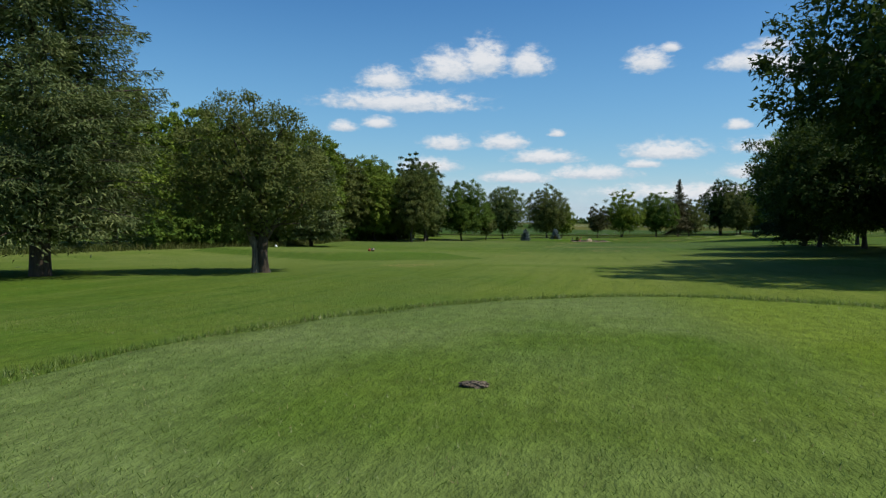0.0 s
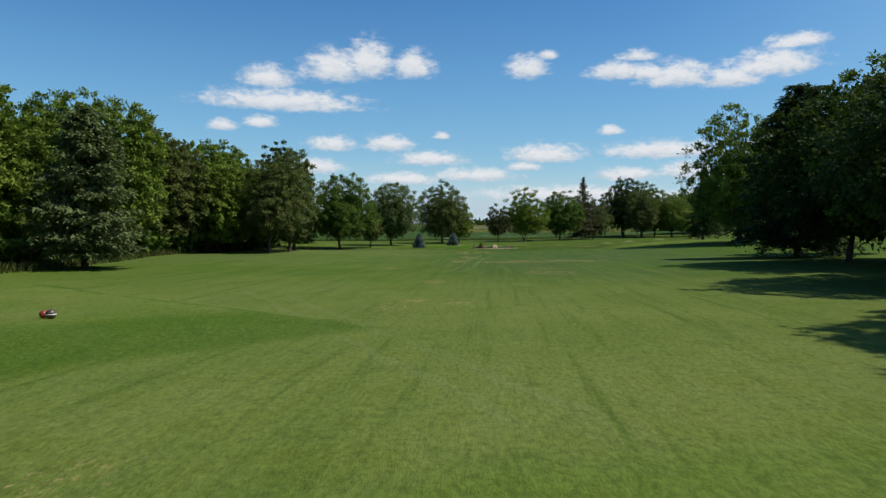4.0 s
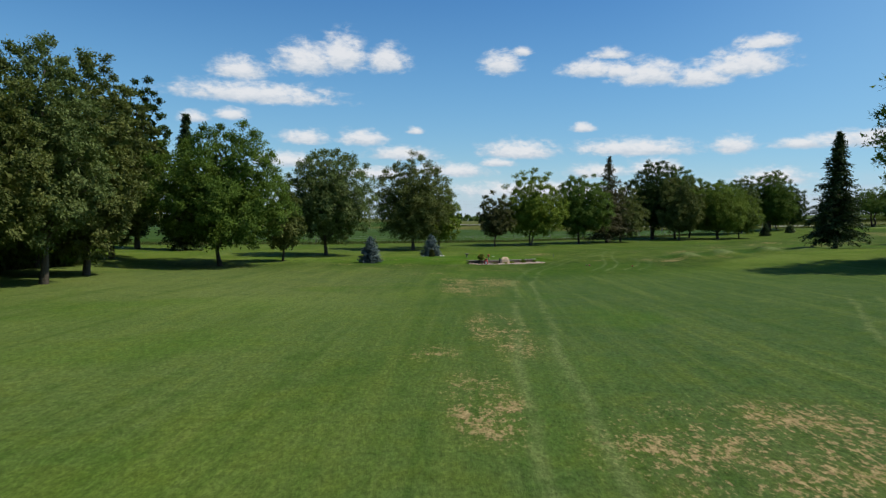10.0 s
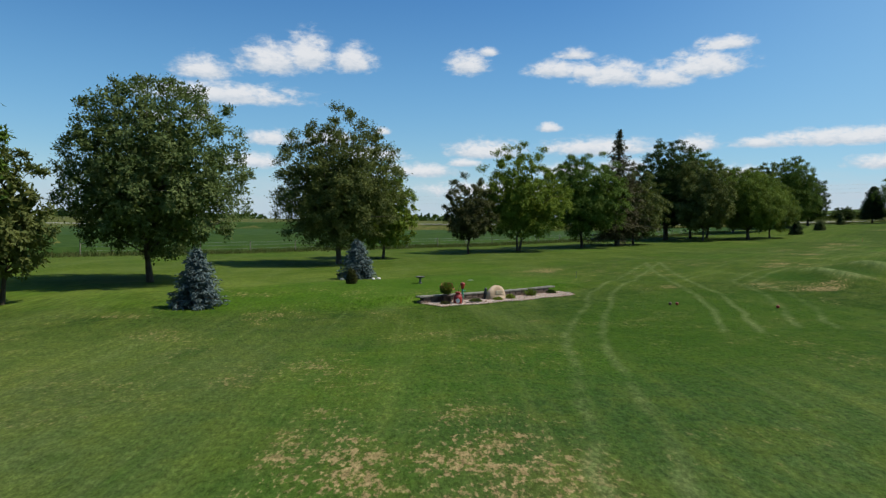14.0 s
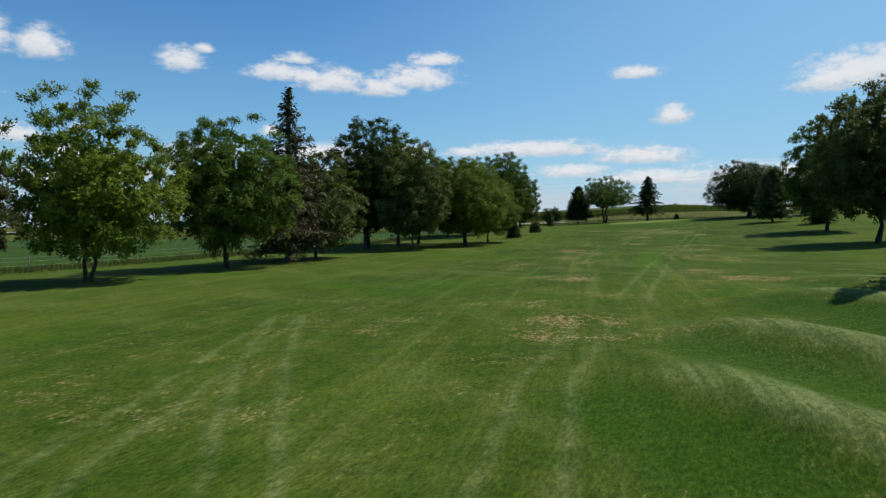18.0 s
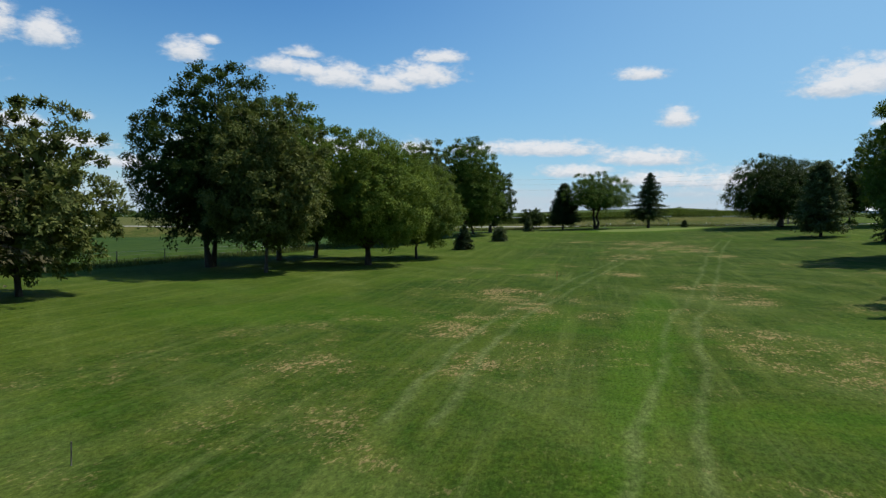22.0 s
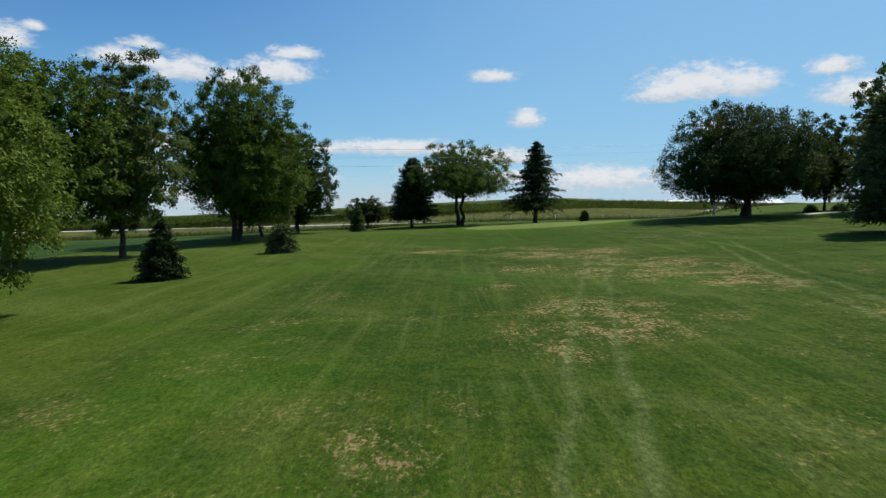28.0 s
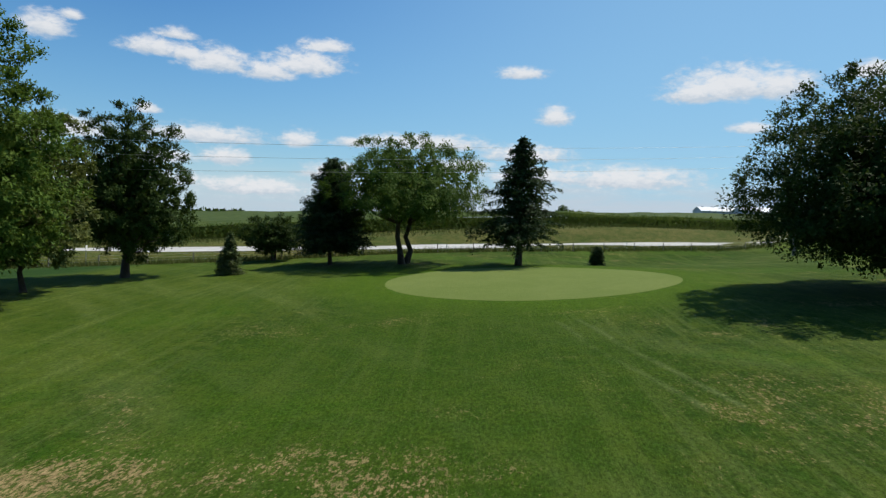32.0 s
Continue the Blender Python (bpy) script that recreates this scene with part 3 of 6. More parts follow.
# ---- helpers for meshes ----
def link(name, verts, faces, mat, parent=None, smooth=False, label=""):
    me = bpy.data.meshes.new(name)
    me.from_pydata(verts, [], faces)
    if smooth:
        me.shade_smooth()
    me.materials.append(mat)
    ob = new(name, me)
    if parent is not None:
        ob.parent = parent
    if label:
        ob["label"] = label
    return ob


def part(name, bm, mat, parent=None, label="", smooth=False):
    me = bpy.data.meshes.new(name)
    bm.to_mesh(me)
    bm.free()
    if smooth:
        me.shade_smooth()
    me.materials.append(mat)
    ob = new(name, me)
    if parent is not None:
        ob.parent = parent
    if label:
        ob["label"] = label
    return ob


def empty(name, x, y, z=None, turn=0.0):
    ob = new(name)
    ob.empty_display_size = 0.3
    ob.matrix_world = pose(x, y, ground_at(x, y) if z is None else z, 0, 0, turn)
    return ob


class Tubes:
    """Tapered tubes gathered into one mesh."""

    def __init__(self):
        self.verts, self.faces = [], []

    def add(self, points, radii, sides=7):
        points = [Vector(p) for p in points]
        start = len(self.verts)
        side = Vector((1, 0, 0.13)).normalized()
        for n, (p, r) in enumerate(zip(points, radii)):
            ahead = (points[min(n + 1, len(points) - 1)] - points[max(n - 1, 0)]).normalized()
            a = (side - ahead * side.dot(ahead)).normalized()
            b = ahead.cross(a)
            for k in range(sides):
                c, s = math.cos(2 * math.pi * k / sides), math.sin(2 * math.pi * k / sides)
                self.verts.append(tuple(p + (a * c + b * s) * r))
        for n in range(len(points) - 1):
            for k in range(sides):
                i, j = start + n * sides + k, start + n * sides + (k + 1) % sides
                self.faces.append((i, j, j + sides, i + sides))
        self.faces.append(tuple(start + (len(points) - 1) * sides + k for k in range(sides)))
        return self


def blades(rng, at, ahead, length, width, bend=0.35):
    """Leaf-shaped kites at the points, pointing the given ways. Returns verts and faces."""
    n = len(at)
    ahead = ahead / (np.linalg.norm(ahead, axis=1, keepdims=True) + 1e-9)
    rand = rng.normal(size=(n, 3))
    side = np.cross(ahead, rand)
    side /= np.linalg.norm(side, axis=1, keepdims=True) + 1e-9
    length, width = np.broadcast_to(length, n)[:, None], np.broadcast_to(width, n)[:, None]
    lift = np.cross(side, ahead) * length * bend * rng.uniform(-0.6, 0.6, (n, 1))
    a = at
    b = at + ahead * length * 0.45 + side * width * 0.5 + lift
    c = at + ahead * length
    d = at + ahead * length * 0.45 - side * width * 0.5 + lift
    verts = np.stack([a, b, c, d], 1).reshape(-1, 3)
    return verts


def spears(rng, at, ahead, length, width):
    """Single pointed blades at the points, three verts each."""
    n = len(at)
    return leaves(rng, at, ahead, rng.normal(size=(n, 3)), length, width)


def kite_mesh(name, verts, mat, parent=None, label=""):
    """A mesh of separate kites, four verts each."""
    n = len(verts) // 4
    me = bpy.data.meshes.new(name)
    me.vertices.add(len(verts))
    me.vertices.foreach_set("co", np.ascontiguousarray(verts, dtype=np.float32).ravel())
    me.loops.add(4 * n)
    me.loops.foreach_set("vertex_index", np.arange(4 * n, dtype=np.int32))
    me.polygons.add(n)
    me.polygons.foreach_set("loop_start", np.arange(0, 4 * n, 4, dtype=np.int32))
    me.materials.append(mat)
    me.update(calc_edges=True)
    me.validate()
    ob = new(name, me)
    if parent is not None:
        ob.parent = parent
    if label:
        ob["label"] = label
    return ob


def sphere_dirs(rng, n):
    d = rng.normal(size=(n, 3))
    return d / np.linalg.norm(d, axis=1, keepdims=True)


def unit(v):
    return v / (np.linalg.norm(v, axis=1, keepdims=True) + 1e-9)


def leaves(rng, at, ahead, face, length, width):
    """Pointed leaves at the points: base, far tip, with the blade turned towards face."""
    n = len(at)
    ahead = unit(ahead)
    side = unit(np.cross(ahead, face))
    length, width = np.broadcast_to(length, n)[:, None], np.broadcast_to(width, n)[:, None]
    slip = rng.uniform(-0.25, 0.25, (n, 1)) * length
    return np.stack([at + side * width * 0.5 + ahead * slip, at + ahead * length, at - side * width * 0.5 - ahead * slip], 1).reshape(-1, 3)


def leaf_mesh(name, verts, mat, parent=None):
    """A mesh of separate triangular leaves."""
    n = len(verts) // 3
    me = bpy.data.meshes.new(name)
    me.vertices.add(3 * n)
    me.vertices.foreach_set("co", np.ascontiguousarray(verts, dtype=np.float32).ravel())
    me.loops.add(3 * n)
    me.loops.foreach_set("vertex_index", np.arange(3 * n, dtype=np.int32))
    me.polygons.add(n)
    me.polygons.foreach_set("loop_start", np.arange(0, 3 * n, 3, dtype=np.int32))
    me.materials.append(mat)
    me.update(calc_edges=True)
    ob = new(name, me)
    if parent is not None:
        ob.parent = parent
    return ob


def leafy_boughs(rng, cent, rad, middle, total, leaf, droop, shaggy):
    """Twigs that fan out of each clump, set with leaves towards their ends."""
    k = len(cent)
    outward = unit(cent - middle)
    twigs = 14
    which = np.repeat(np.arange(k), twigs)
    way = unit(sphere_dirs(rng, len(which)) * 0.9 + outward[which] * 0.75 + np.array([0, 0, 0.30 + 0.5 * shaggy]))
    reach = rad[which] * rng.uniform(0.70, 1.20 + 0.6 * shaggy, len(which))
    n = int(total)
    t = rng.integers(0, len(which), n)
    f = rng.uniform(0.0, 1.0, n) ** 0.6
    arc = -droop * 0.55 * (f * reach[t]) ** 2 / (rad[which[t]] + 0.3)
    at = cent[which[t]] + way[t] * (f * reach[t])[:, None] * np.array([1, 1, 0.85]) + rng.normal(size=(n, 3)) * (0.05 + 0.15 * rad[which[t]] * (1.1 - 0.7 * f))[:, None]
    at[:, 2] += arc
    ahead = way[t] * 0.7 + rng.normal(size=(n, 3)) * 0.55
    ahead[:, 2] -= 0.15 + droop
    face = outward[which[t]] * 0.40 + way[t] * 0.45 + rng.normal(size=(n, 3)) * 0.28 + np.array([0, 0, 0.65])
    size = leaf * rng.uniform(0.65, 1.35, n)
    return leaves(rng, at, ahead, face, size, size * rng.uniform(0.55, 0.90, n))


def broadleaf(name, x, y, h, w, leaf_mat, bark_mat, label, seed=0, foot=0.2, clumps=150, leaf=0.25, thick=1.0, open_=0.0, stems=1, lean=0.0,
              trunk=None, category="tree", spiky=0.0, peak=0.55, group="", deep=None, gnarl=0.0, droop=0.15, clump=0.1, z=None, most=38000, own_wood=False, shift=(0.0, 0.0)):
    """A leafy tree: tapered trunk, forking limbs, and a crown of leafy twigs with an uneven outline. foot: where the crown begins, as a share of h."""
    rng = np.random.default_rng(seed)
    root = empty(name, x, y, z)
    leaf, clumps = leaf * 0.80, int(clumps * 1.35)
    radius = (trunk or h * 0.019) * 0.66
    foot, peak = foot * 0.46, peak + 0.05
    bottom = h * foot
    tall = h - bottom
    deep = deep or w
    # lobes give the outline its unevenness
    lobes = sphere_dirs(rng, 30)
    lobes[:, 2] = np.abs(lobes[:, 2]) * 1.15 - 0.30
    pull = rng.uniform(0.84, 1.08, 30)
    d = sphere_dirs(rng, clumps * 4)
    near = d @ lobes.T
    best = near.argmax(1)
    reach = pull[best] * (0.80 + 0.20 * near.max(1))
    r = rng.uniform(0.25, 1.0, len(d)) ** 0.42 * reach
    up = d[:, 2]
    mid = bottom + tall * (1 - peak)
    vert = np.where(up > 0, tall * peak, tall * (1 - peak))
    rad0 = clump * w * 0.50 + 0.20
    cent = np.stack([d[:, 0] * r * (w / 2 - rad0 * 0.15) + shift[0], d[:, 1] * r * (deep / 2 - rad0 * 0.15) + shift[1], mid + up * r * (vert - rad0 * 0.3)], 1)
    keep = rng.random(len(cent)) > open_ * (0.5 + 0.5 * (r < 0.6))
    # clumps keep apart, so that gaps stay between them
    chosen = []
    gap = (w * deep * tall / clumps) ** (1 / 3) * (0.50 + 0.25 * open_)
    for c in cent[keep]:
        if len(chosen) >= clumps:
            break
        if chosen and (np.sum((np.array(chosen) - c) ** 2, 1) < gap * gap).any():
            continue
        chosen.append(c)
    cent = np.array(chosen)
    rad = rng.uniform(0.65, 1.30, len(cent)) * rad0
    want = 6.2 * thick * (1 - 0.45 * open_) * 0.785 * (w + deep) / 2 * tall / (0.39 * leaf * leaf)
    if want > most:
        leaf *= (want / most) ** 0.5
        want = most
    middle = np.array([shift[0], shift[1], bottom + tall * 0.30])
    crown = [leafy_boughs(rng, cent, rad, middle, want, leaf, droop, spiky * 0.5)]
    # the shaded heart of the crown
    m = int(want * 0.15 * (1 - 0.8 * open_))
    at = middle + (cent[rng.integers(0, len(cent), m)] - middle) * rng.uniform(0.30, 0.80, (m, 1)) + rng.normal(size=(m, 3)) * 0.3
    crown.append(leaves(rng, at, sphere_dirs(rng, m), sphere_dirs(rng, m), leaf * 2.2, leaf * 1.8))
    # trunk and limbs
    twigs = Tubes()
    split_at = bottom + tall * 0.10
    tops = []
    for s in range(stems):
        turn = 2 * math.pi * s / max(stems, 1) + rng.uniform(0, 1)
        spread = 0.0 if stems == 1 else w * 0.12
        tip = Vector((math.cos(turn) * spread + lean * h, math.sin(turn) * spread, h * 0.80))
        base = Vector((math.cos(turn), math.sin(turn), 0)) * (radius * 0.7 if stems > 1 else 0)
        pts, rs = [], []
        big = radius / (stems ** 0.5)
        for n in range(9):
            f = n / 8
            wob = Vector((rng.normal(), rng.normal(), 0)) * (0.012 + gnarl) * h * (f > 0)
            p = base.lerp(tip, f) + wob + Vector((lean * h * 0.5 * math.sin(f * math.pi), 0, 0))
            p.z = h * 0.80 * f - (0.15 if n == 0 else 0)
            pts.append(p)
            rs.append(big * (1.45 if n == 0 else 1.0) * (1 - 0.86 * f) + 0.012)
        wood = Tubes().add(pts, rs, 9)
        if not own_wood:
            link("trunk", wood.verts, wood.faces, bark_mat, root, True)
        tops.append((pts, rs))
    count = 0
    for n in rng.permutation(len(cent))[: int(26 + w)]:
        c = Vector(cent[n])
        pts, rs = tops[rng.integers(0, len(tops))]
        level_ = min(max(c.z * 0.62 - 0.1 * h * rng.random(), split_at * 0.8), h * 0.72)
        f = level_ / (h * 0.80) * 8
        i = min(int(f), 7)
        a = pts[i].lerp(pts[i + 1], f - i)
        thick_ = (rs[i] * 0.55) if count < 7 else rs[i] * 0.34
        sag = Vector((0, 0, (c - a).length * 0.10))
        m1 = a.lerp(c, 0.35) + sag + Vector(rng.normal(size=3)) * 0.05 * w * (0.5 + 4 * gnarl)
        m2 = a.lerp(c, 0.7) + sag * 0.8 + Vector(rng.normal(size=3)) * 0.04 * w
        limb = (Tubes() if count < 7 else twigs).add([a, m1, m2, c], [thick_, thick_ * 0.68, thick_ * 0.4, 0.015], 6 if count < 7 else 4)
        if count < 7:
            link("limb", limb.verts, limb.faces, bark_mat, root, True)
        count += 1
    if twigs.verts:
        tagged(link("branchwork", twigs.verts, twigs.faces, bark_mat, root, True), kind="stuff")
    leaf_mesh("crown", np.concatenate(crown), leaf_mat, root)
    return tagged(root, label, category, group)


def conifer(name, x, y, h, w, needle, bark_mat, label, seed=0, foot=0.08, droop=0.25, gap=0.40, full=1.0, spray=0.30, category="tree", curve=0.85,
            ragged=0.15, group="", trunk=None, sparse_top=0.0, z=None, lush=4, fan=0.20, hang=0.10, slim=0.50, heart=0.5):
    """A spruce: straight trunk and whorls of drooping boughs set with sprays of needles."""
    rng = np.random.default_rng(seed)
    root = empty(name, x, y, z)
    radius = trunk or h * 0.017
    wood = Tubes()
    wood.add([(rng.normal() * 0.01 * h * (0 < k < 5), rng.normal() * 0.01 * h * (0 < k < 5), h * 0.97 * k / 5 - 0.15 * (k == 0)) for k in range(6)],
             [radius * (1.35 if k == 0 else 1) * (1 - 0.93 * k / 5) + 0.008 for k in range(6)], 8)
    sticks = Tubes()
    ats, ways, sizes = [], [], []
    level_ = h * foot
    while level_ < h * 0.985:
        f = (level_ - h * foot) / (h * (1 - foot))
        thin = 1.0 if f < 1 - sparse_top else 0.5
        long = w / 2 * (1 - f) ** curve * (0.55 + 0.45 * min(1, f * 7 + 0.5)) * (1.0 if thin < 1 else 1) + 0.10
        boughs = max(5, int((5 + 9 * long / (w / 2)) * full * (0.7 if thin < 1 else 1)))
        for b in range(boughs):
            turn = rng.uniform(0, 2 * math.pi)
            reach = long * rng.uniform(1 - ragged * 2, 1 + ragged)
            out = np.array([math.cos(turn), math.sin(turn), 0.0])
            rise = rng.uniform(-0.05, 0.22) + 0.5 * f
            steps = max(3, int(reach / (spray * 0.42)))
            q = np.linspace(0.12, 1, steps)[:, None]
            line = np.array([0, 0, level_]) + out * q * reach + np.array([0, 0, 1.0]) * (rise * q - droop * q * q * 1.3) * reach
            if reach > 0.9:
                sticks.add([tuple(np.array([0, 0, level_])), tuple(line[steps // 2]), tuple(line[-1])], [0.028, 0.018, 0.006], 4)
            across = np.array([-out[1], out[0], 0.0])
            m = int(steps * lush * (0.85 if thin < 1 else 1))
            f_ = rng.uniform(0.08, 1.0, m) ** 0.8
            at = np.stack([np.interp(f_, q[:, 0], line[:, c]) for c in range(3)], 1)
            broad = reach * fan * np.sin(np.clip(f_ * 1.05, 0, 1) * math.pi * 0.86 + 0.25)
            sway = rng.uniform(-1, 1, m)
            at += across * (sway * broad)[:, None] - np.array([0, 0, 1.0]) * (np.abs(sway) * broad * 0.35 + rng.exponential(hang, m))[:, None] + rng.normal(size=(m, 3)) * spray * 0.12
            ways.append(out * rng.uniform(0.3, 1.0, (m, 1)) + across * (sway * 1.1)[:, None] + np.array([0, 0, 1.0]) * rng.uniform(-0.75, 0.15, (m, 1)) + rng.normal(size=(m, 3)) * 0.25)
            ats.append(at)
            sizes.append(spray * rng.uniform(0.7, 1.4, m) * (0.70 + 0.30 * (1 - f_)))
        level_ += gap * (0.55 + 0.6 * (1 - f)) * rng.uniform(0.8, 1.2)
    at, ahead, size = np.concatenate(ats), np.concatenate(ways), np.concatenate(sizes)
    link("trunk", wood.verts, wood.faces, bark_mat, root, True)
    if sticks.verts:
        tagged(link("branchwork", sticks.verts, sticks.faces, bark_mat, root), kind="stuff")
    # the dense heart of the crown, round the trunk
    m = int(len(at) * heart * 0.35)
    if m:
        f_ = rng.uniform(0, 1, m) ** 1.4
        far_ = w / 2 * (1 - f_) ** curve * rng.uniform(0.05, 0.62, m) * (1 if not sparse_top else np.where(f_ > 1 - sparse_top, 0.12, 1))
        turn_ = rng.uniform(0, 2 * math.pi, m)
        inner = np.stack([np.cos(turn_) * far_, np.sin(turn_) * far_, h * foot + f_ * h * (0.97 - foot)], 1)
        at = np.concatenate([at, inner])
        ahead = np.concatenate([ahead, sphere_dirs(rng, m)])
        size = np.concatenate([size, np.full(m, spray * 1.25)])
    face = rng.normal(size=at.shape) * 0.5 + np.array([0, 0, 0.8])
    leaf_mesh("crown", leaves(rng, at, ahead, face, size, size * slim), needle, root)
    return tagged(root, label, category, group)


# ---- the ground: one sheet to the horizon ----
def lines_of(lo, hi, fine, far):
    mid = list(np.arange(lo, hi + fine / 2, fine))
    step, out = fine, hi
    right = []
    while out < far:
        step *= 1.28
        out += step
        right.append(out)
    step, out = fine, lo
    left = []
    while out > -far:
        step *= 1.28
        out -= step
        left.append(out)
    return np.array(left[::-1] + mid + right)


gx_, gy_ = lines_of(-45, 165, 1.25, 4200), lines_of(-52, 262, 1.25, 4200)
# closer lines where the tee and the bed have their edges
gx_ = np.unique(np.concatenate([gx_, np.arange(-2.1, 14.5, 0.5), np.arange(22.1, 46, 0.6)]).round(3))
gy_ = np.unique(np.concatenate([gy_, np.arange(-45.1, -28, 0.5), np.arange(93.1, 112, 0.6)]).round(3))
mesh_x, mesh_y = np.meshgrid(gx_, gy_)
mesh_z = level(mesh_x, mesh_y)
nx = len(gx_)
index = np.arange(len(gx_) * len(gy_)).reshape(len(gy_), nx)
quads = np.stack([index[:-1, :-1], index[:-1, 1:], index[1:, 1:], index[1:, :-1]], -1).reshape(-1, 4)
def dryness(x, y):
    """How dry the turf is: 1 in the middle of a dry stretch, 0 outside all of them."""
    most = np.zeros_like(x)
    for heading, spots_ in DRY:
        hx, hy = math.sin(radians(heading)), math.cos(radians(heading))
        for cx, cy, a, b in spots_:
            p = ((x - cx) * hx + (y - cy) * hy) / (a * 1.25 + 0.3)
            q = ((x - cx) * hy - (y - cy) * hx) / (b * 1.25 + 0.3)
            near = np.clip(1.35 - np.sqrt(p * p + q * q), 0, 1)
            most = np.maximum(most, near * near * (3 - 2 * near))
    return most


ground = link("ground", np.stack([mesh_x, mesh_y, mesh_z], -1).reshape(-1, 3).tolist(), quads.tolist(), TURF, None, True)
spare = ground.data.attributes.new("dryness", "FLOAT", "POINT")
spare.data.foreach_set("value", dryness(mesh_x, mesh_y).ravel().astype(np.float32))
tagged(ground, "mown golf course turf with dry patches and wheel tracks", "lawn", kind="structure")

# ---- trees beside the first tee ----
conifer("pine_tree", -13.2, -20.4, 12.3, 8.8, NEEDLE_PINE, BARK_DARK, "tall dark long-needled pine on the mown grass", 3, foot=0.115, droop=0.10, gap=0.56, spray=0.19, curve=0.62, full=1.0,
        ragged=0.11, trunk=0.23, lush=9, fan=0.28, hang=0.12, slim=0.30, heart=0.6)
crab = broadleaf("crabapple_tree", -7.8, -17.1, 6.0, 5.4, LEAF_OLIVE, BARK_DARK, "old crabapple with a split pale trunk and thinning grey crown", 5, foot=0.36, clumps=150, leaf=0.105, most=42000,
                 gnarl=0.012, trunk=0.2, open_=0.40, clump=0.10, thick=0.85, own_wood=True, shift=(-0.35, 0.0))
for path, radii, bark_ in (
    ([(-0.14, -0.05, -0.2), (-0.12, -0.04, 0.12), (-0.13, -0.02, 0.5), (-0.16, 0, 1.0)], [0.24, 0.15, 0.13, 0.12], BARK_PALE),
    ([(0.16, 0.03, -0.2), (0.12, 0.02, 0.15), (0.09, 0, 0.55), (0.10, 0, 1.0)], [0.26, 0.18, 0.16, 0.15], BARK_DARK),
):
    wood = Tubes().add(path, radii, 11)
    link("trunk", wood.verts, wood.faces, bark_, crab, True, "half of the split trunk")
for path, radii, bark_ in (
    ([(-0.12, 0, 0.8), (-0.42, -0.05, 1.45), (-0.72, 0, 1.95), (-0.48, 0.05, 2.5), (-0.62, 0, 3.1), (-0.5, 0.1, 3.8)], [0.15, 0.12, 0.10, 0.08, 0.06, 0.03], BARK_PALE),
    ([(0.08, 0, 0.8), (0.12, 0.05, 1.6), (0.0, 0.1, 2.6), (0.15, 0.1, 3.6), (0.1, 0, 4.7)], [0.19, 0.13, 0.11, 0.08, 0.03], BARK_DARK),
    ([(0.1, 0.05, 1.0), (0.6, 0.2, 1.9), (1.2, 0.3, 2.6), (1.9, 0.2, 3.1)], [0.11, 0.08, 0.06, 0.02], BARK_DARK),
    ([(-0.5, 0, 1.6), (-1.3, 0.2, 2.3), (-2.1, 0.1, 2.5), (-2.7, 0, 2.3)], [0.07, 0.05, 0.04, 0.015], BARK_PALE),
):
    wood = Tubes().add(path, radii, 8)
    link("limb", wood.verts, wood.faces, bark_, crab, True)
conifer("cedar_tree", -24.2, 30.6, 10.8, 7.6, NEEDLE_PINE, BARK_DARK, "dense olive-green cedar standing before the woods", 8, foot=0.12, droop=0.1, gap=0.42, spray=0.42, curve=0.6, full=1.2)
broadleaf("cottonwood_tree", -20.6, 63.6, 12.4, 6.6, LEAF_OLIVE, BARK_GREY, "tall narrow cottonwood with light green leaves", 11, foot=0.24, clumps=150, leaf=0.17, open_=0.2, peak=0.62, spiky=0.8, most=42000)
broadleaf("cottonwood_tree", -19.7, 69.1, 13.6, 6.4, LEAF_SILVER, BARK_GREY, "tall narrow cottonwood with a ragged top at the woods' edge", 12, foot=0.24, clumps=150, leaf=0.17, open_=0.22, peak=0.62, spiky=1.0, most=42000)
broadleaf("maple_tree", -16.4, 88.8, 11.6, 13.2, LEAF_MAPLE, BARK_GREY, "round-headed shade tree with gaps of sky in its crown", 14, foot=0.20, clumps=190, leaf=0.21, open_=0.14, most=55000)
broadleaf("young_tree", -12.4, 93.7, 6.7, 3.6, LEAF_OLIVE, BARK_DARK, "slim young tree with a thin crown", 15, foot=0.22, clumps=60, leaf=0.22, open_=0.3)
broadleaf("ash_tree", -9.8, 102.8, 11.5, 10.2, LEAF_SILVER, BARK_GREY, "round ash tree with grey-green leaves and a single trunk", 16, foot=0.15, clumps=210, leaf=0.19, open_=0.15, most=55000)
broadleaf("linden_tree", -1.1, 119.8, 12.2, 10.4, LEAF_OLIVE, BARK_GREY, "spreading shade tree with light leaves and visible limbs", 17, foot=0.16, clumps=200, leaf=0.17, open_=0.1, spiky=0.7, most=62000, stems=2)
broadleaf("young_tree", 2.3, 127.8, 8.6, 6.2, LEAF_LIME, BARK_GREY, "smaller yellow-green tree beside the linden", 18, foot=0.16, clumps=100, leaf=0.25, open_=0.15, spiky=0.4)
broadleaf("plum_tree", 11.3, 137.2, 8.2, 6.0, LEAF_PURPLE, BARK_DARK, "small dark bronze-leaved tree with an open crown", 19, foot=0.24, clumps=85, leaf=0.2, open_=0.3, most=30000)
broadleaf("poplar_tree", 17.6, 142.2, 12.0, 10.8, LEAF_LIME, BARK_GREY, "loose bright green tree with several upright limbs", 20, foot=0.17, clumps=150, leaf=0.17, open_=0.2, stems=2, spiky=0.5, most=50000)
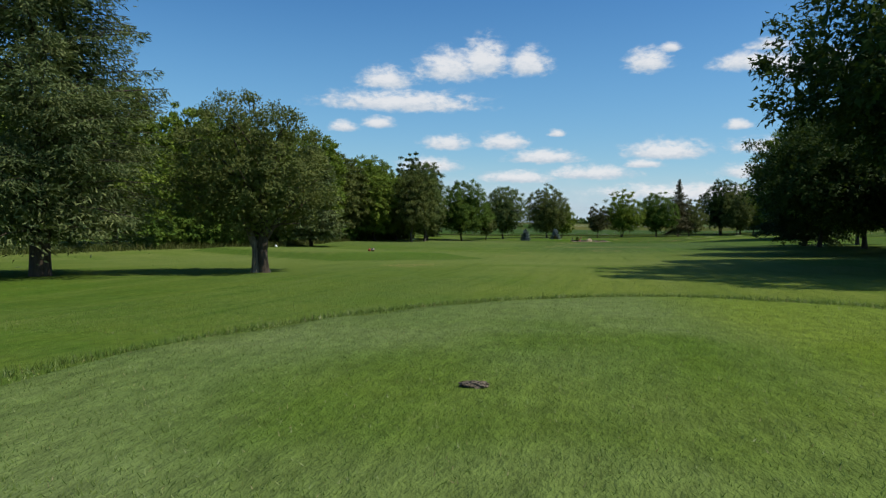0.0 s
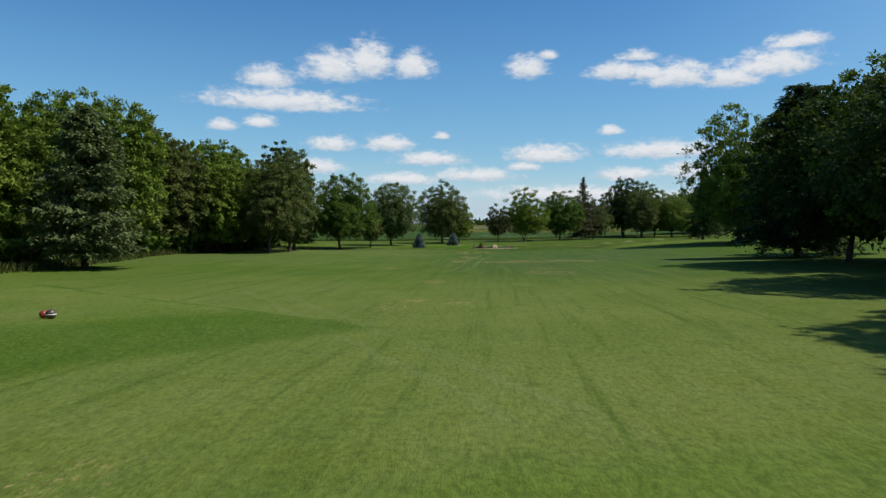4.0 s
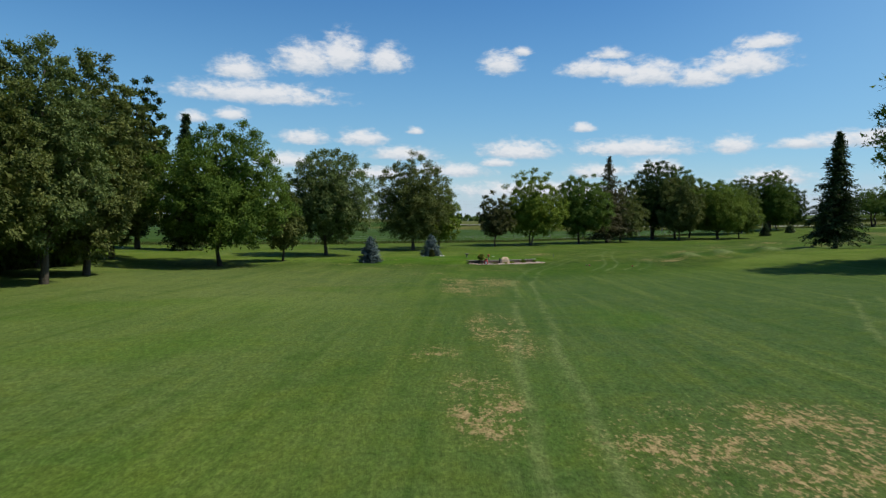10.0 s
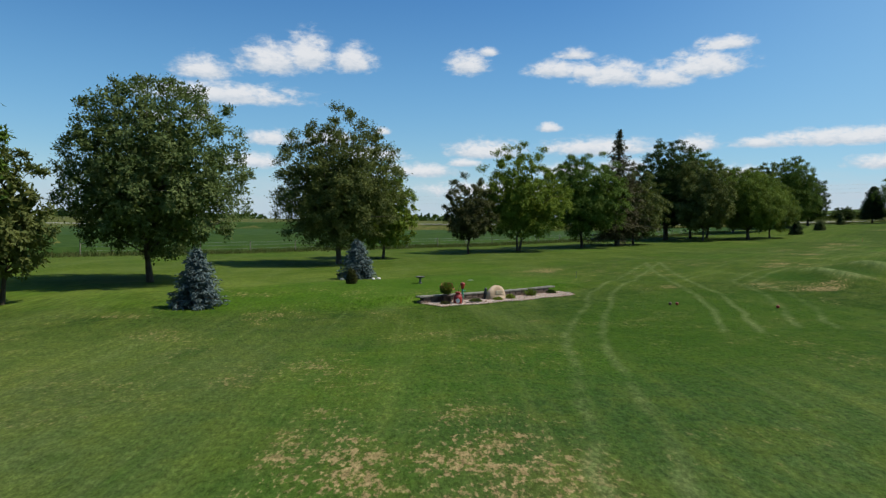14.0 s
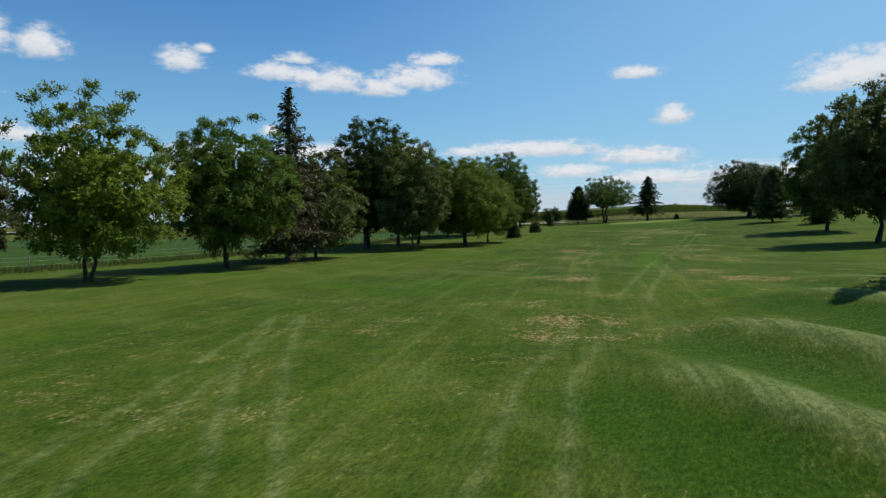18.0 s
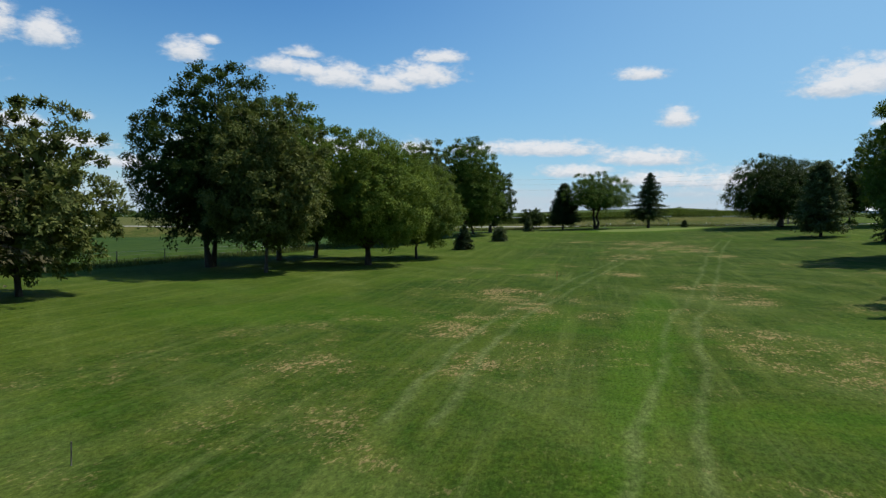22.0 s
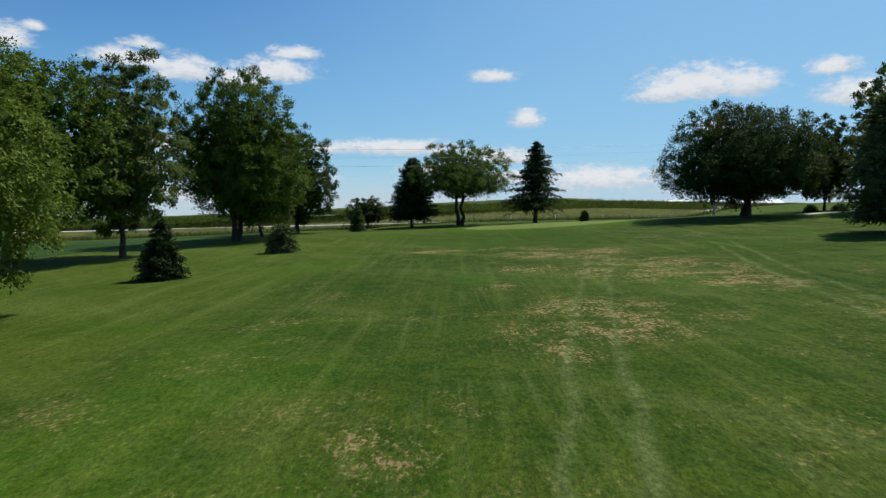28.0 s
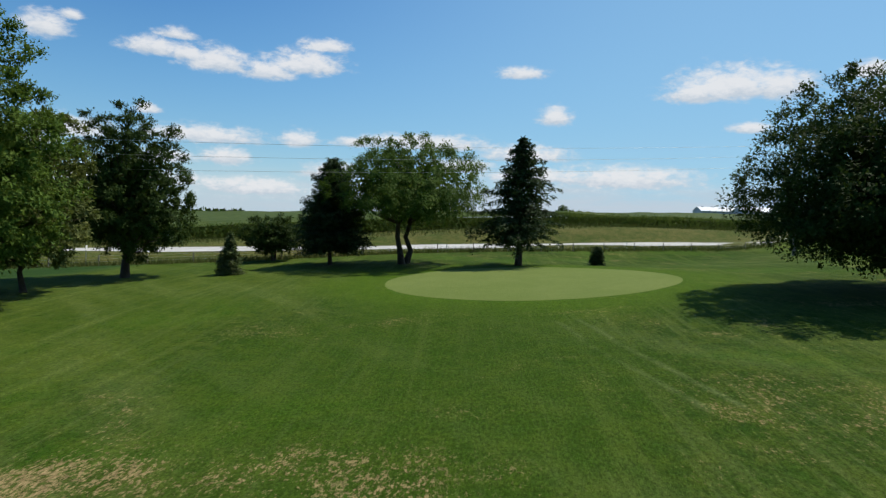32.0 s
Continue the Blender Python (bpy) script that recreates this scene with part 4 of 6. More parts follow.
broadleaf("locust_tree", 27.3, 149.9, 12.5, 11.4, LEAF_MAPLE, BARK_DARK, "broad green locust with feathery drooping sprays", 21, foot=0.10, clumps=200, leaf=0.21, open_=0.05, droop=0.9, peak=0.5, most=56000)
conifer("old_spruce", 33.7, 155.2, 15.8, 9.6, NEEDLE_DRY, BARK_DARK, "old spruce with a thin bare spire", 22, foot=0.10, droop=0.2, gap=0.5, spray=0.38, curve=0.95, sparse_top=0.45, ragged=0.30, heart=0.25, hang=0.2)
broadleaf("box_elder", 37.2, 158.6, 10.6, 9.2, LEAF_OLIVE, BARK_DARK, "dull green tree crowding against the old spruce", 23, foot=0.1, clumps=130, leaf=0.27)
broadleaf("silver_maple", 49.3, 175.9, 17.4, 13.6, LEAF_DEEP, BARK_DARK, "tall dark maple with several ascending limbs", 24, foot=0.12, clumps=250, leaf=0.26, open_=0.12, stems=3, trunk=0.5, spiky=0.8, most=60000)
ROW = "trees in the row along the field"
broadleaf("hackberry_tree", 52.0, 168.2, 13.4, 9.6, LEAF_OLIVE, BARK_GREY, "slender-trunked olive-green tree in the row", 25, foot=0.13, clumps=170, leaf=0.2, group=ROW, trunk=0.16, most=50000)
broadleaf("hackberry_tree", 56.5, 182.5, 15.8, 12.0, LEAF_MAPLE, BARK_GREY, "tall leafy tree at the back of the row", 26, foot=0.13, clumps=200, leaf=0.30, group=ROW, spiky=0.6)
broadleaf("hackberry_tree", 61.0, 185.5, 14.2, 11.0, LEAF_MAPLE, BARK_GREY, "leafy tree at the back of the row", 27, foot=0.13, clumps=170, leaf=0.29, group=ROW)
broadleaf("hackberry_tree", 61.9, 172.8, 11.8, 12.0, LEAF_LIGHT, BARK_DARK, "low-branched tree with a stout trunk in the row", 28, foot=0.13, clumps=240, leaf=0.17, group=ROW, trunk=0.36, most=85000)
broadleaf("hackberry_tree", 70.2, 180.6, 10.6, 10.6, LEAF_WOODS, BARK_GREY, "fresh green tree at the end of the row", 29, foot=0.15, clumps=200, leaf=0.16, group=ROW, trunk=0.18, most=72000)
broadleaf("norway_maple", 75.6, 203.6, 14.8, 13.6, LEAF_MAPLE, BARK_DARK, "dense rounded maple with dark heavy foliage", 31, foot=0.12, clumps=240, leaf=0.22, most=60000)
broadleaf("honey_locust", 83.0, 206.0, 15.2, 9.6, LEAF_SILVER, BARK_GREY, "tall airy tree with grey-green foliage", 32, foot=0.12, clumps=180, leaf=0.22, open_=0.2, most=50000)
broadleaf("silver_maple", 96.0, 217.0, 16.8, 12.8, LEAF_MAPLE, BARK_DARK, "large silver maple with shaggy upright shoots", 33, foot=0.12, clumps=280, leaf=0.18, thick=1.2, spiky=1.6, stems=2, trunk=0.5, most=85000)
broadleaf("elm_tree", 101.0, 222.2, 12.2, 7.6, LEAF_OLIVE, BARK_DARK, "slimmer dull green tree beside the silver maple", 34, foot=0.14, clumps=140, leaf=0.27)
broadleaf("elm_tree", 107.9, 227.8, 13.6, 9.4, LEAF_DEEP, BARK_DARK, "dark lopsided tree with a thick trunk near the road", 35, foot=0.14, clumps=170, leaf=0.2, open_=0.2, trunk=0.4, most=50000)
broadleaf("crabapple_tree", 122.4, 234.6, 4.6, 5.6, LEAF_DEEP, BARK_DARK, "low twin-trunked crabapple beside the road", 36, foot=0.2, clumps=80, leaf=0.2, stems=2, trunk=0.22)
conifer("blue_spruce", 124.3, 226.8, 9.4, 7.6, NEEDLE_DARK, BARK_DARK, "dense dark spruce with a clean conical outline", 37, foot=0.15, droop=0.10, gap=0.30, spray=0.27, full=1.4, curve=0.72, ragged=0.10)
broadleaf("honey_locust", 129.2, 222.6, 11.6, 14.2, LEAF_MAPLE, BARK_DARK, "vase-shaped locust with dark bare limbs under a light canopy", 38, foot=0.66, clumps=200, leaf=0.17, open_=0.30, stems=2, gnarl=0.008, trunk=0.54, peak=0.66, droop=0.7, most=50000, thick=1.0)
conifer("norway_spruce", 135.4, 214.8, 10.9, 8.8, NEEDLE_DARK, BARK_DARK, "ragged dark spruce with drooping skirts behind the green", 39, foot=0.21, droop=0.24, gap=0.50, spray=0.34, full=1.0, ragged=0.24, curve=0.85, trunk=0.24, lush=5)
conifer("dwarf_spruce", 142.0, 212.0, 1.6, 1.5, NEEDLE_DARK, BARK_DARK, "small round dark shrub near the fence", 40, foot=0.02, gap=0.12, spray=0.16, category="shrub", curve=0.45)
conifer("young_spruce", 114.8, 225.2, 3.3, 2.3, NEEDLE_PINE, BARK_DARK, "small young spruce on the mown slope", 41, foot=0.06, gap=0.17, spray=0.2)
# leaf colour also stands in for the shade on its backlit side
broadleaf("spreading_maple", 135.4, 186.8, 11.4, 16.8, LEAF_DEEP, BARK_DARK, "huge spreading dark maple with low limbs beside the green", 42, foot=0.16, clumps=360, leaf=0.17, open_=0.12, trunk=0.62, stems=1, peak=0.60, most=95000, thick=1.4, droop=0.12, deep=15.0)
conifer("arborvitae", 117.4, 168.3, 9.0, 6.8, NEEDLE_PINE, BARK_DARK, "rounded pyramidal evergreen on a short trunk", 43, foot=0.11, droop=0.08, gap=0.30, spray=0.36, curve=0.55, full=1.25)
broadleaf("oak_tree", 98.8, 147.0, 14.4, 11.0, LEAF_MAPLE, BARK_DARK, "round shade tree on the rise beside the fairway", 44, foot=0.16, clumps=190, leaf=0.29)
broadleaf("oak_tree", 80.5, 130.5, 15.4, 12.0, LEAF_OLIVE, BARK_DARK, "large shade tree on the rise with a shaggy crown", 45, foot=0.14, clumps=200, leaf=0.30, spiky=0.5)
conifer("cedar_tree", 113.5, 157.5, 6.4, 4.4, NEEDLE_DARK, BARK_DARK, "small dark cedar among the shade trees", 46, foot=0.06, gap=0.3, spray=0.3, curve=0.6)
broadleaf("cottonwood_tree", 146.0, 176.5, 15.8, 9.8, LEAF_SILVER, BARK_DARK, "tall grey-green tree behind the spreading maple", 47, foot=0.15, clumps=190, leaf=0.32, spiky=0.5)
broadleaf("ornamental_tree", 151.0, 185.6, 10.8, 8.4, LEAF_DEEP, BARK_DARK, "smaller round tree in a mulched bed", 48, foot=0.2, clumps=120, leaf=0.26)
conifer("norway_spruce", 45.2, 106.2, 13.0, 6.4, NEEDLE_DARK, BARK_DARK, "tall dark spruce standing alone on the rise", 50, foot=0.09, droop=0.3, gap=0.42, spray=0.36, ragged=0.22)
broadleaf("silver_maple", 40.2, 79.2, 18.8, 15.2, LEAF_LIGHT, BARK_DARK, "very tall silver maple on the bank", 51, foot=0.10, clumps=260, leaf=0.34, open_=0.12, spiky=0.8, trunk=0.5)
broadleaf("oak_tree", 57.0, 108.0, 14.0, 10.0, LEAF_MAPLE, BARK_DARK, "shade tree farther up the bank", 52, foot=0.15, clumps=130, leaf=0.32, most=16000)
broadleaf("oak_tree", 63.0, 99.0, 13.0, 10.0, LEAF_OLIVE, BARK_DARK, "shade tree at the back of the bank", 53, foot=0.15, clumps=120, leaf=0.32, most=16000)
# the darkest leaf colour here carries the shade of the row's backlit side
SHADE = "trees in the dark row on the bank"
conifer("norway_spruce", 28.0, 40.6, 13.9, 10.6, NEEDLE_DARK, BARK_DARK, "tall dense dark spruce in the row on the bank", 54, foot=0.10, droop=0.25, gap=0.42, spray=0.42, full=1.2, curve=0.5, group=SHADE)
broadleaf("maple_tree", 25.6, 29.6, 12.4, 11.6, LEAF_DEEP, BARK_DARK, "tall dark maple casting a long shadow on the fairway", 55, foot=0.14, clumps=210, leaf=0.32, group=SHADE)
broadleaf("maple_tree", 27.4, 24.4, 13.4, 12.0, LEAF_LIGHT, BARK_DARK, "tall maple with light leaves at its sunny edge", 56, foot=0.15, clumps=210, leaf=0.31, group=SHADE, open_=0.1)
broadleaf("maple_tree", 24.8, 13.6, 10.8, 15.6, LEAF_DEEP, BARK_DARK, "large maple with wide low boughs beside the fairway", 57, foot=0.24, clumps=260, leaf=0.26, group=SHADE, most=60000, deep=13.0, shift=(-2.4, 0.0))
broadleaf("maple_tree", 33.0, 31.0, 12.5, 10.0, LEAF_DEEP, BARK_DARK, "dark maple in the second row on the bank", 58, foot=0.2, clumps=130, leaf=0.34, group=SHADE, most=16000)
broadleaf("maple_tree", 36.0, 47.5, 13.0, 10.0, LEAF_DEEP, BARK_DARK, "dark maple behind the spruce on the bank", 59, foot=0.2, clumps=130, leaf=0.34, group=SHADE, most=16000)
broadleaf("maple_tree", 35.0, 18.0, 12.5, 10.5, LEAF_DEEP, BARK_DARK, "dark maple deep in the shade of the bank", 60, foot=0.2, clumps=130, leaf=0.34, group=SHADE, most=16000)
broadleaf("maple_tree", 31.0, 5.0, 17.0, 12.0, LEAF_MAPLE, BARK_DARK, "tall maple near the first tee", 61, foot=0.17, clumps=150, leaf=0.34, group=SHADE)

broadleaf("maple_tree", 24.0, -2.0, 20.0, 15.5, LEAF_MAPLE, BARK_DARK, "broad high-crowned maple shading the fairway", 62, foot=0.2, clumps=200, leaf=0.30, group=SHADE)
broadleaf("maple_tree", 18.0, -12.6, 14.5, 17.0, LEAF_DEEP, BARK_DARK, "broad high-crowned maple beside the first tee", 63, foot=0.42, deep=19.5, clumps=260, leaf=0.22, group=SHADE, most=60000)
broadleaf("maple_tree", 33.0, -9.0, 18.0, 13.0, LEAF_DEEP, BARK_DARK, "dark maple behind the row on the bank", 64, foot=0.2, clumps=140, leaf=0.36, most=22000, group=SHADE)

# ---- the corner of the woods beyond the cottonwoods ----
broadleaf("cottonwood_tree", -20.4, 75.0, 13.4, 6.4, LEAF_OLIVE, BARK_GREY, "leafy cottonwood with low boughs at the woods' corner", 65, foot=0.1, clumps=150, leaf=0.22, most=34000, peak=0.6, spiky=0.5)
broadleaf("elm_tree", -26.7, 92.5, 15.4, 8.6, LEAF_OLIVE, BARK_DARK, "tall olive-green tree at the end of the woods", 66, foot=0.08, clumps=150, leaf=0.24, most=28000, open_=0.15)
broadleaf("poplar_tree", -30.9, 108.0, 19.0, 7.4, LEAF_DEEP, BARK_DARK, "tall dark poplar with a narrow crown", 67, foot=0.1, clumps=140, leaf=0.26, most=24000, open_=0.1)
conifer("norway_spruce", -25.8, 108.0, 14.9, 5.6, NEEDLE_DARK, BARK_DARK, "pointed dark spruce behind the maple", 68, foot=0.06, spray=0.4, gap=0.5)

# ---- small evergreens near the flower bed and on the slope ----
conifer("dwarf_blue_spruce", -4.6, 92.6, 2.25, 2.1, NEEDLE_BLUE, BARK_DARK, "small silvery blue spruce with layered branches", 70, foot=0.03, gap=0.14, spray=0.2, full=1.2, droop=0.12)
conifer("dwarf_blue_spruce", 0.9, 106.2, 2.3, 2.3, NEEDLE_BLUE, BARK_DARK, "small blue spruce on the lawn behind the bed", 71, foot=0.03, gap=0.14, spray=0.2, full=1.2, droop=0.12)
conifer("young_spruce", 80.8, 189.7, 3.1, 2.7, NEEDLE_DARK, BARK_DARK, "small bushy dark spruce on the slope", 72, foot=0.03, gap=0.17, spray=0.22, full=1.2)
conifer("young_spruce", 92.3, 199.7, 2.0, 2.4, NEEDLE_PINE, BARK_DARK, "squat round young spruce on the slope", 73, foot=0.02, gap=0.15, spray=0.22, full=1.25, curve=0.32)

# ---- the woods on the far side ----
WOODS = "trees of the woodland edge"
protos = []
for n, (x, y, tall, wide, leaf_mat) in enumerate(((-33.0, 22.0, 14.5, 9.4, LEAF_LIGHT), (-32.5, 33.0, 13.4, 9.0, LEAF_WOODS), (-33.5, 44.0, 15.4, 9.2, LEAF_LIGHT), (-31.5, 54.5, 14.2, 9.2, LEAF_OLIVE))):
    protos.append(broadleaf("woodland_tree", x, y, tall, wide, leaf_mat, BARK_DARK, "leafy tree in the dense woodland edge", 81 + n, foot=0.06, clumps=170, leaf=0.30, most=21000, group=WOODS, peak=0.5, spiky=0.5))
rear = [broadleaf("woodland_tree", -41.0, y, tall, 9.0, leaf_mat, BARK_DARK, "leafy tree deep in the woods", 91 + y, foot=0.06, clumps=110, leaf=0.4, most=9000, group=WOODS, peak=0.5, spiky=0.4)
        for y, tall, leaf_mat in ((-18, 14.0, LEAF_LIGHT), (-10, 15.0, LEAF_WOODS))]
rng = np.random.default_rng(5)
spots = [(-34, 12), (-36, 2), (-33, -7), (-38, -14), (-32, 28), (-31.5, 39), (-31, 49), (-30, 60), (-29.5, 66), (-29, 72.5), (-31, 79), (-34, 85)]
spots += [(-26.5, 64), (-25.5, 74), (-26.5, 80.5), (-28, 87), (-33, 97), (-36, 104)]
spots += [(-41 + rng.normal(), y + rng.normal()) for y in range(-2, 92, 8)]
for n, (x, y) in enumerate(spots):
    tall = 0.78 if x > -29 else rng.uniform(0.88, 1.06)
    copy_thing(rear[n % 2] if x < -38.5 else protos[n % 4], pose(x, y, ground_at(x, y), 0, 0, rng.uniform(0, 360)) @ Matrix.Diagonal((1, 1, tall, 1)))
bush = broadleaf("woodland_shrub", -29.0, 18.0, 4.6, 5.6, LEAF_MAPLE, BARK_DARK, "leafy undergrowth at the foot of the woods", 86, foot=0.0, clumps=40, leaf=0.26, most=2600, category="shrub", group="woodland undergrowth", trunk=0.08)
for n in range(26):
    y = -14 + n * 3.9 + rng.normal() * 0.8
    x = -30.5 - 1.5 * math.cos(y * 0.11) + rng.normal() * 0.8 + (1.5 if y > 55 else 0) - (3 if y < 8 else 0)
    copy_thing(bush, pose(x, y, ground_at(x, y), 0, 0, rng.uniform(0, 360)) @ Matrix.Scale(rng.uniform(0.6, 1.1), 4))

# ---- road, verge, fence and the fields beyond ----
def strip(name, across, along, mat, height, kind_label, thick=0.0):
    """A surface that follows the ground along the road: across and along are lists of metres."""
    a, b = np.meshgrid(np.array(across), np.array(along))
    x = ROAD_AT[0] - ROAD_ALONG[1] * a + ROAD_ALONG[0] * b
    y = ROAD_AT[1] + ROAD_ALONG[0] * a + ROAD_ALONG[1] * b
    z = height(x, y, a, b)
    n = len(across)
    i = np.arange(a.size).reshape(a.shape)
    f = np.stack([i[:-1, :-1], i[:-1, 1:], i[1:, 1:], i[1:, :-1]], -1).reshape(-1, 4)
    return link(name, np.stack([x, y, z], -1).reshape(-1, 3).tolist(), f.tolist(), mat, None, True)


CONCRETE = plain("worn_concrete", (0.36, 0.345, 0.32), (0.52, 0.50, 0.47), 0.85, 0.35, 0.15)
PAINT_WHITE = plain("white_paint", (0.66, 0.66, 0.63), (0.82, 0.82, 0.80), 0.5, 6.0, 0.1)
STEEL = plain("galvanised_steel", (0.25, 0.26, 0.27), (0.42, 0.43, 0.44), 0.45, 12.0, 0.1, 0.7)
WOOD_OLD = bark("weathered_wood", (0.10, 0.085, 0.065), (0.30, 0.26, 0.21))
road = strip("road", [-5.0, -3.6, 0, 3.6, 5.0], list(np.arange(-330, 331, 5.0)), CONCRETE, lambda x, y, a, b: road_level(b) + 0.06 - 0.012 * np.abs(a), "")
tagged(road, "pale concrete country road beyond the green", "road", kind="structure")
# narrow concrete path past the trees beside the green
verts, faces = [], []
for n in range(25):
    f = n / 24
    x, y = 138.6 + 21.0 * f, 182.8 - 4.6 * f + 1.2 * math.sin(f * math.pi)
    for side, drop in ((-0.62, 0.10), (-0.60, -0.035), (0.60, -0.035), (0.62, 0.10)):
        px_, py_ = x + side * 0.2, y + side * 0.98
        verts.append((px_, py_, ground_at(px_, py_) - drop))
    if n:
        faces += [(n * 4 - 4 + k, n * 4 - 3 + k, n * 4 + 1 + k, n * 4 + k) for k in range(3)]
tagged(link("path", verts, faces, CONCRETE), "narrow pale concrete path on the mown rise", "path", kind="structure")


def along_road(d, b):
    return ROAD_AT[0] - ROAD_ALONG[1] * d + ROAD_ALONG[0] * b, ROAD_AT[1] + ROAD_ALONG[0] * d + ROAD_ALONG[1] * b


# tall corn on the slope past the road: a leafy top sheet and stalks along the front rows
rng = np.random.default_rng(17)


def corn_top(x, y, a, b):
    bump = 0.16 * np.sin(a * 8.2) + 0.14 * np.sin(b * 1.7 + a * 0.9) + 0.12 * np.sin(b * 4.1 - a)
    return level(x, y) + 2.05 + bump


corn = strip("corn_field", list(np.arange(24.5, 70, 0.9)) + list(np.arange(70, 330, 9)), list(np.arange(-150, 330, 3.2)), CORN, corn_top, "")
tagged(corn, "tall green field corn in rows on the hill", "crop", kind="stuff")
n = 26000
d, b = 22.3 + np.floor(rng.random(n) * 5) * 0.76 + rng.normal(size=n) * 0.06, rng.uniform(-120, 190, n)
px, py = along_road(d, b)
up = rng.random(n)
at = np.stack([px, py, level(px, py) + 0.1 + up * 1.9], 1)
turn = rng.uniform(0, 2 * math.pi, n)
lean = np.stack([np.cos(turn) * 0.7, np.sin(turn) * 0.7, rng.uniform(0.1, 1.2, n)], 1)
rows = leaf_mesh("corn_rows", spears(rng, at, lean, rng.uniform(0.55, 0.95, n), 0.11), CORN)
tagged(rows, "front rows of corn leaves and stalks along the verge", "crop", kind="stuff")


def weeds(name, count, place, low, high, mat, label, wide=0.09):
    """A strip of tall grass and weeds."""
    x, y = place(rng.random(count), rng.random(count))
    at = np.stack([x, y, level(x, y) - 0.02], 1)
    ahead = np.stack([rng.normal(size=count) * 0.35, rng.normal(size=count) * 0.35, np.ones(count)], 1)
    size = rng.uniform(low, high, count)
    return tagged(leaf_mesh(name, spears(rng, at, ahead, size, size * wide + 0.012), mat), label, "weeds", kind="stuff")


def along_field(a, s):
    return FIELD_AT[0] + FIELD_ALONG[0] * a - FIELD_ALONG[1] * s, FIELD_AT[1] + FIELD_ALONG[1] * a + FIELD_ALONG[0] * s


weeds("field_edge_weeds", 26000, lambda p, q: along_field(-55 + 150 * p, 0.2 + 5.5 * q), 0.15, 0.55, WEED, "tall weeds and grass between the lawn and the crop field")
weeds("fence_line_weeds", 15000, lambda p, q: along_road(-12.2 - 2.6 * q * q + 1.2 * p, -70 + 150 * p), 0.25, 0.8, WEED, "rough grass and weeds along the road fence")
weeds("verge_weeds", 16000, lambda p, q: along_road(12.5 + 9.5 * q, -110 + 290 * p), 0.3, 0.9, WEED, "yellowing tall grass on the far road verge")
weeds("woodland_weeds", 9000, lambda p, q: (-27.2 - 2.6 * q - 1.5 * np.cos((-12 + 100 * p) * 0.11), -12 + 100 * p), 0.25, 0.8, WEED, "tall grass along the foot of the woods")

# soybean field: low crop in rows
BEANS = foliage("bean_leaves", (0.024, 0.058, 0.010), (0.062, 0.105, 0.024), 0.2, 0.95)
a_, s_ = np.meshgrid(np.concatenate([np.arange(-90, 80, 1.6), ]), np.concatenate([np.arange(4.6, 40, 0.38), np.arange(40, 160, 4)]))
bx_, by_ = along_field(a_, s_)
bz_ = level(bx_, by_) + np.where(s_ < 5.0, 0.0, 0.55 + 0.13 * np.sin(s_ * 8.27) + 0.07 * np.sin(a_ * 3.1 + s_)) - 0.0
i = np.arange(a_.size).reshape(a_.shape)
f = np.stack([i[:-1, :-1], i[:-1, 1:], i[1:, 1:], i[1:, :-1]], -1).reshape(-1, 4)
tagged(link("soybean_field", np.stack([bx_, by_, bz_], -1).reshape(-1, 3).tolist(), f.tolist(), BEANS, None, True), "low dark green soybean crop in close rows", "crop", kind="stuff")


def box(bm, size, at=(0, 0, 0), turn=0.0, bevel=0.0):
    made = bmesh.ops.create_cube(bm, size=1, matrix=pose(*at, 0, 0, turn) @ Matrix.Diagonal((*size, 1)))
    if bevel:
        edges = list({e for v in made["verts"] for e in v.link_edges})
        bmesh.ops.bevel(bm, geom=edges, offset=bevel, segments=2, affect="EDGES")


def fence(name, points, label, post_mat, tall, posts, wires):
    """Posts along a line, each a part, and strands of wire."""
    root = empty(name, *points[0])
    base = root.matrix_world.inverted()
    tops = []
    for k in range(posts):
        f = k / (posts - 1) * (len(points) - 1)
        i = min(int(f), len(points) - 2)
        x, y = (points[i][n] + (points[i + 1][n] - points[i][n]) * (f - i) for n in (0, 1))
        foot = base @ Vector((x, y, ground_at(x, y)))
        lean = Vector((rng.normal(), rng.normal(), 0)) * 0.03
        t = Tubes().add([foot - Vector((0, 0, 0.1)), foot + lean + Vector((0, 0, tall))], [0.055, 0.045], 7)
        link("post", t.verts, t.faces, post_mat, root, False)
        tops.append(foot)
    for h in wires:
        t = Tubes().add([p + Vector((0, 0, h)) for p in tops], [0.006] * len(tops), 4)
        link("wire", t.verts, t.faces, STEEL, root)
    return tagged(root, label, "fence")


fence("field_fence", [along_field(-35, 3.0), along_field(78, 3.0)], "old wooden post and wire fence along the crop field", WOOD_OLD, 1.15, 22, (0.4, 0.75, 1.05))
fence("road_fence", [along_road(-13.0, -48), along_road(-13.2, 52)], "wooden post and wire fence along the road", WOOD_OLD, 0.95, 26, (0.35, 0.6, 0.88))


def white_post(d, b):
    x, y = along_road(d, b)
    root = empty("marker_post", x, y)
    bm = bmesh.new()
    box(bm, (0.10, 0.05, 0.95), (0, 0, 0.45), 20, 0.012)
    part("post", bm, PAINT_WHITE, root)
    bm = bmesh.new()
    box(bm, (0.13, 0.02, 0.16), (0, -0.036, 0.82), 20, 0.004)
    part("plate", bm, STEEL, root)
    return tagged(root, "short white marker post by the roadside fence", "post", "roadside marker posts")


for b in (-9, 1.5, 7, 15, 24):
    white_post(-11.6, b)


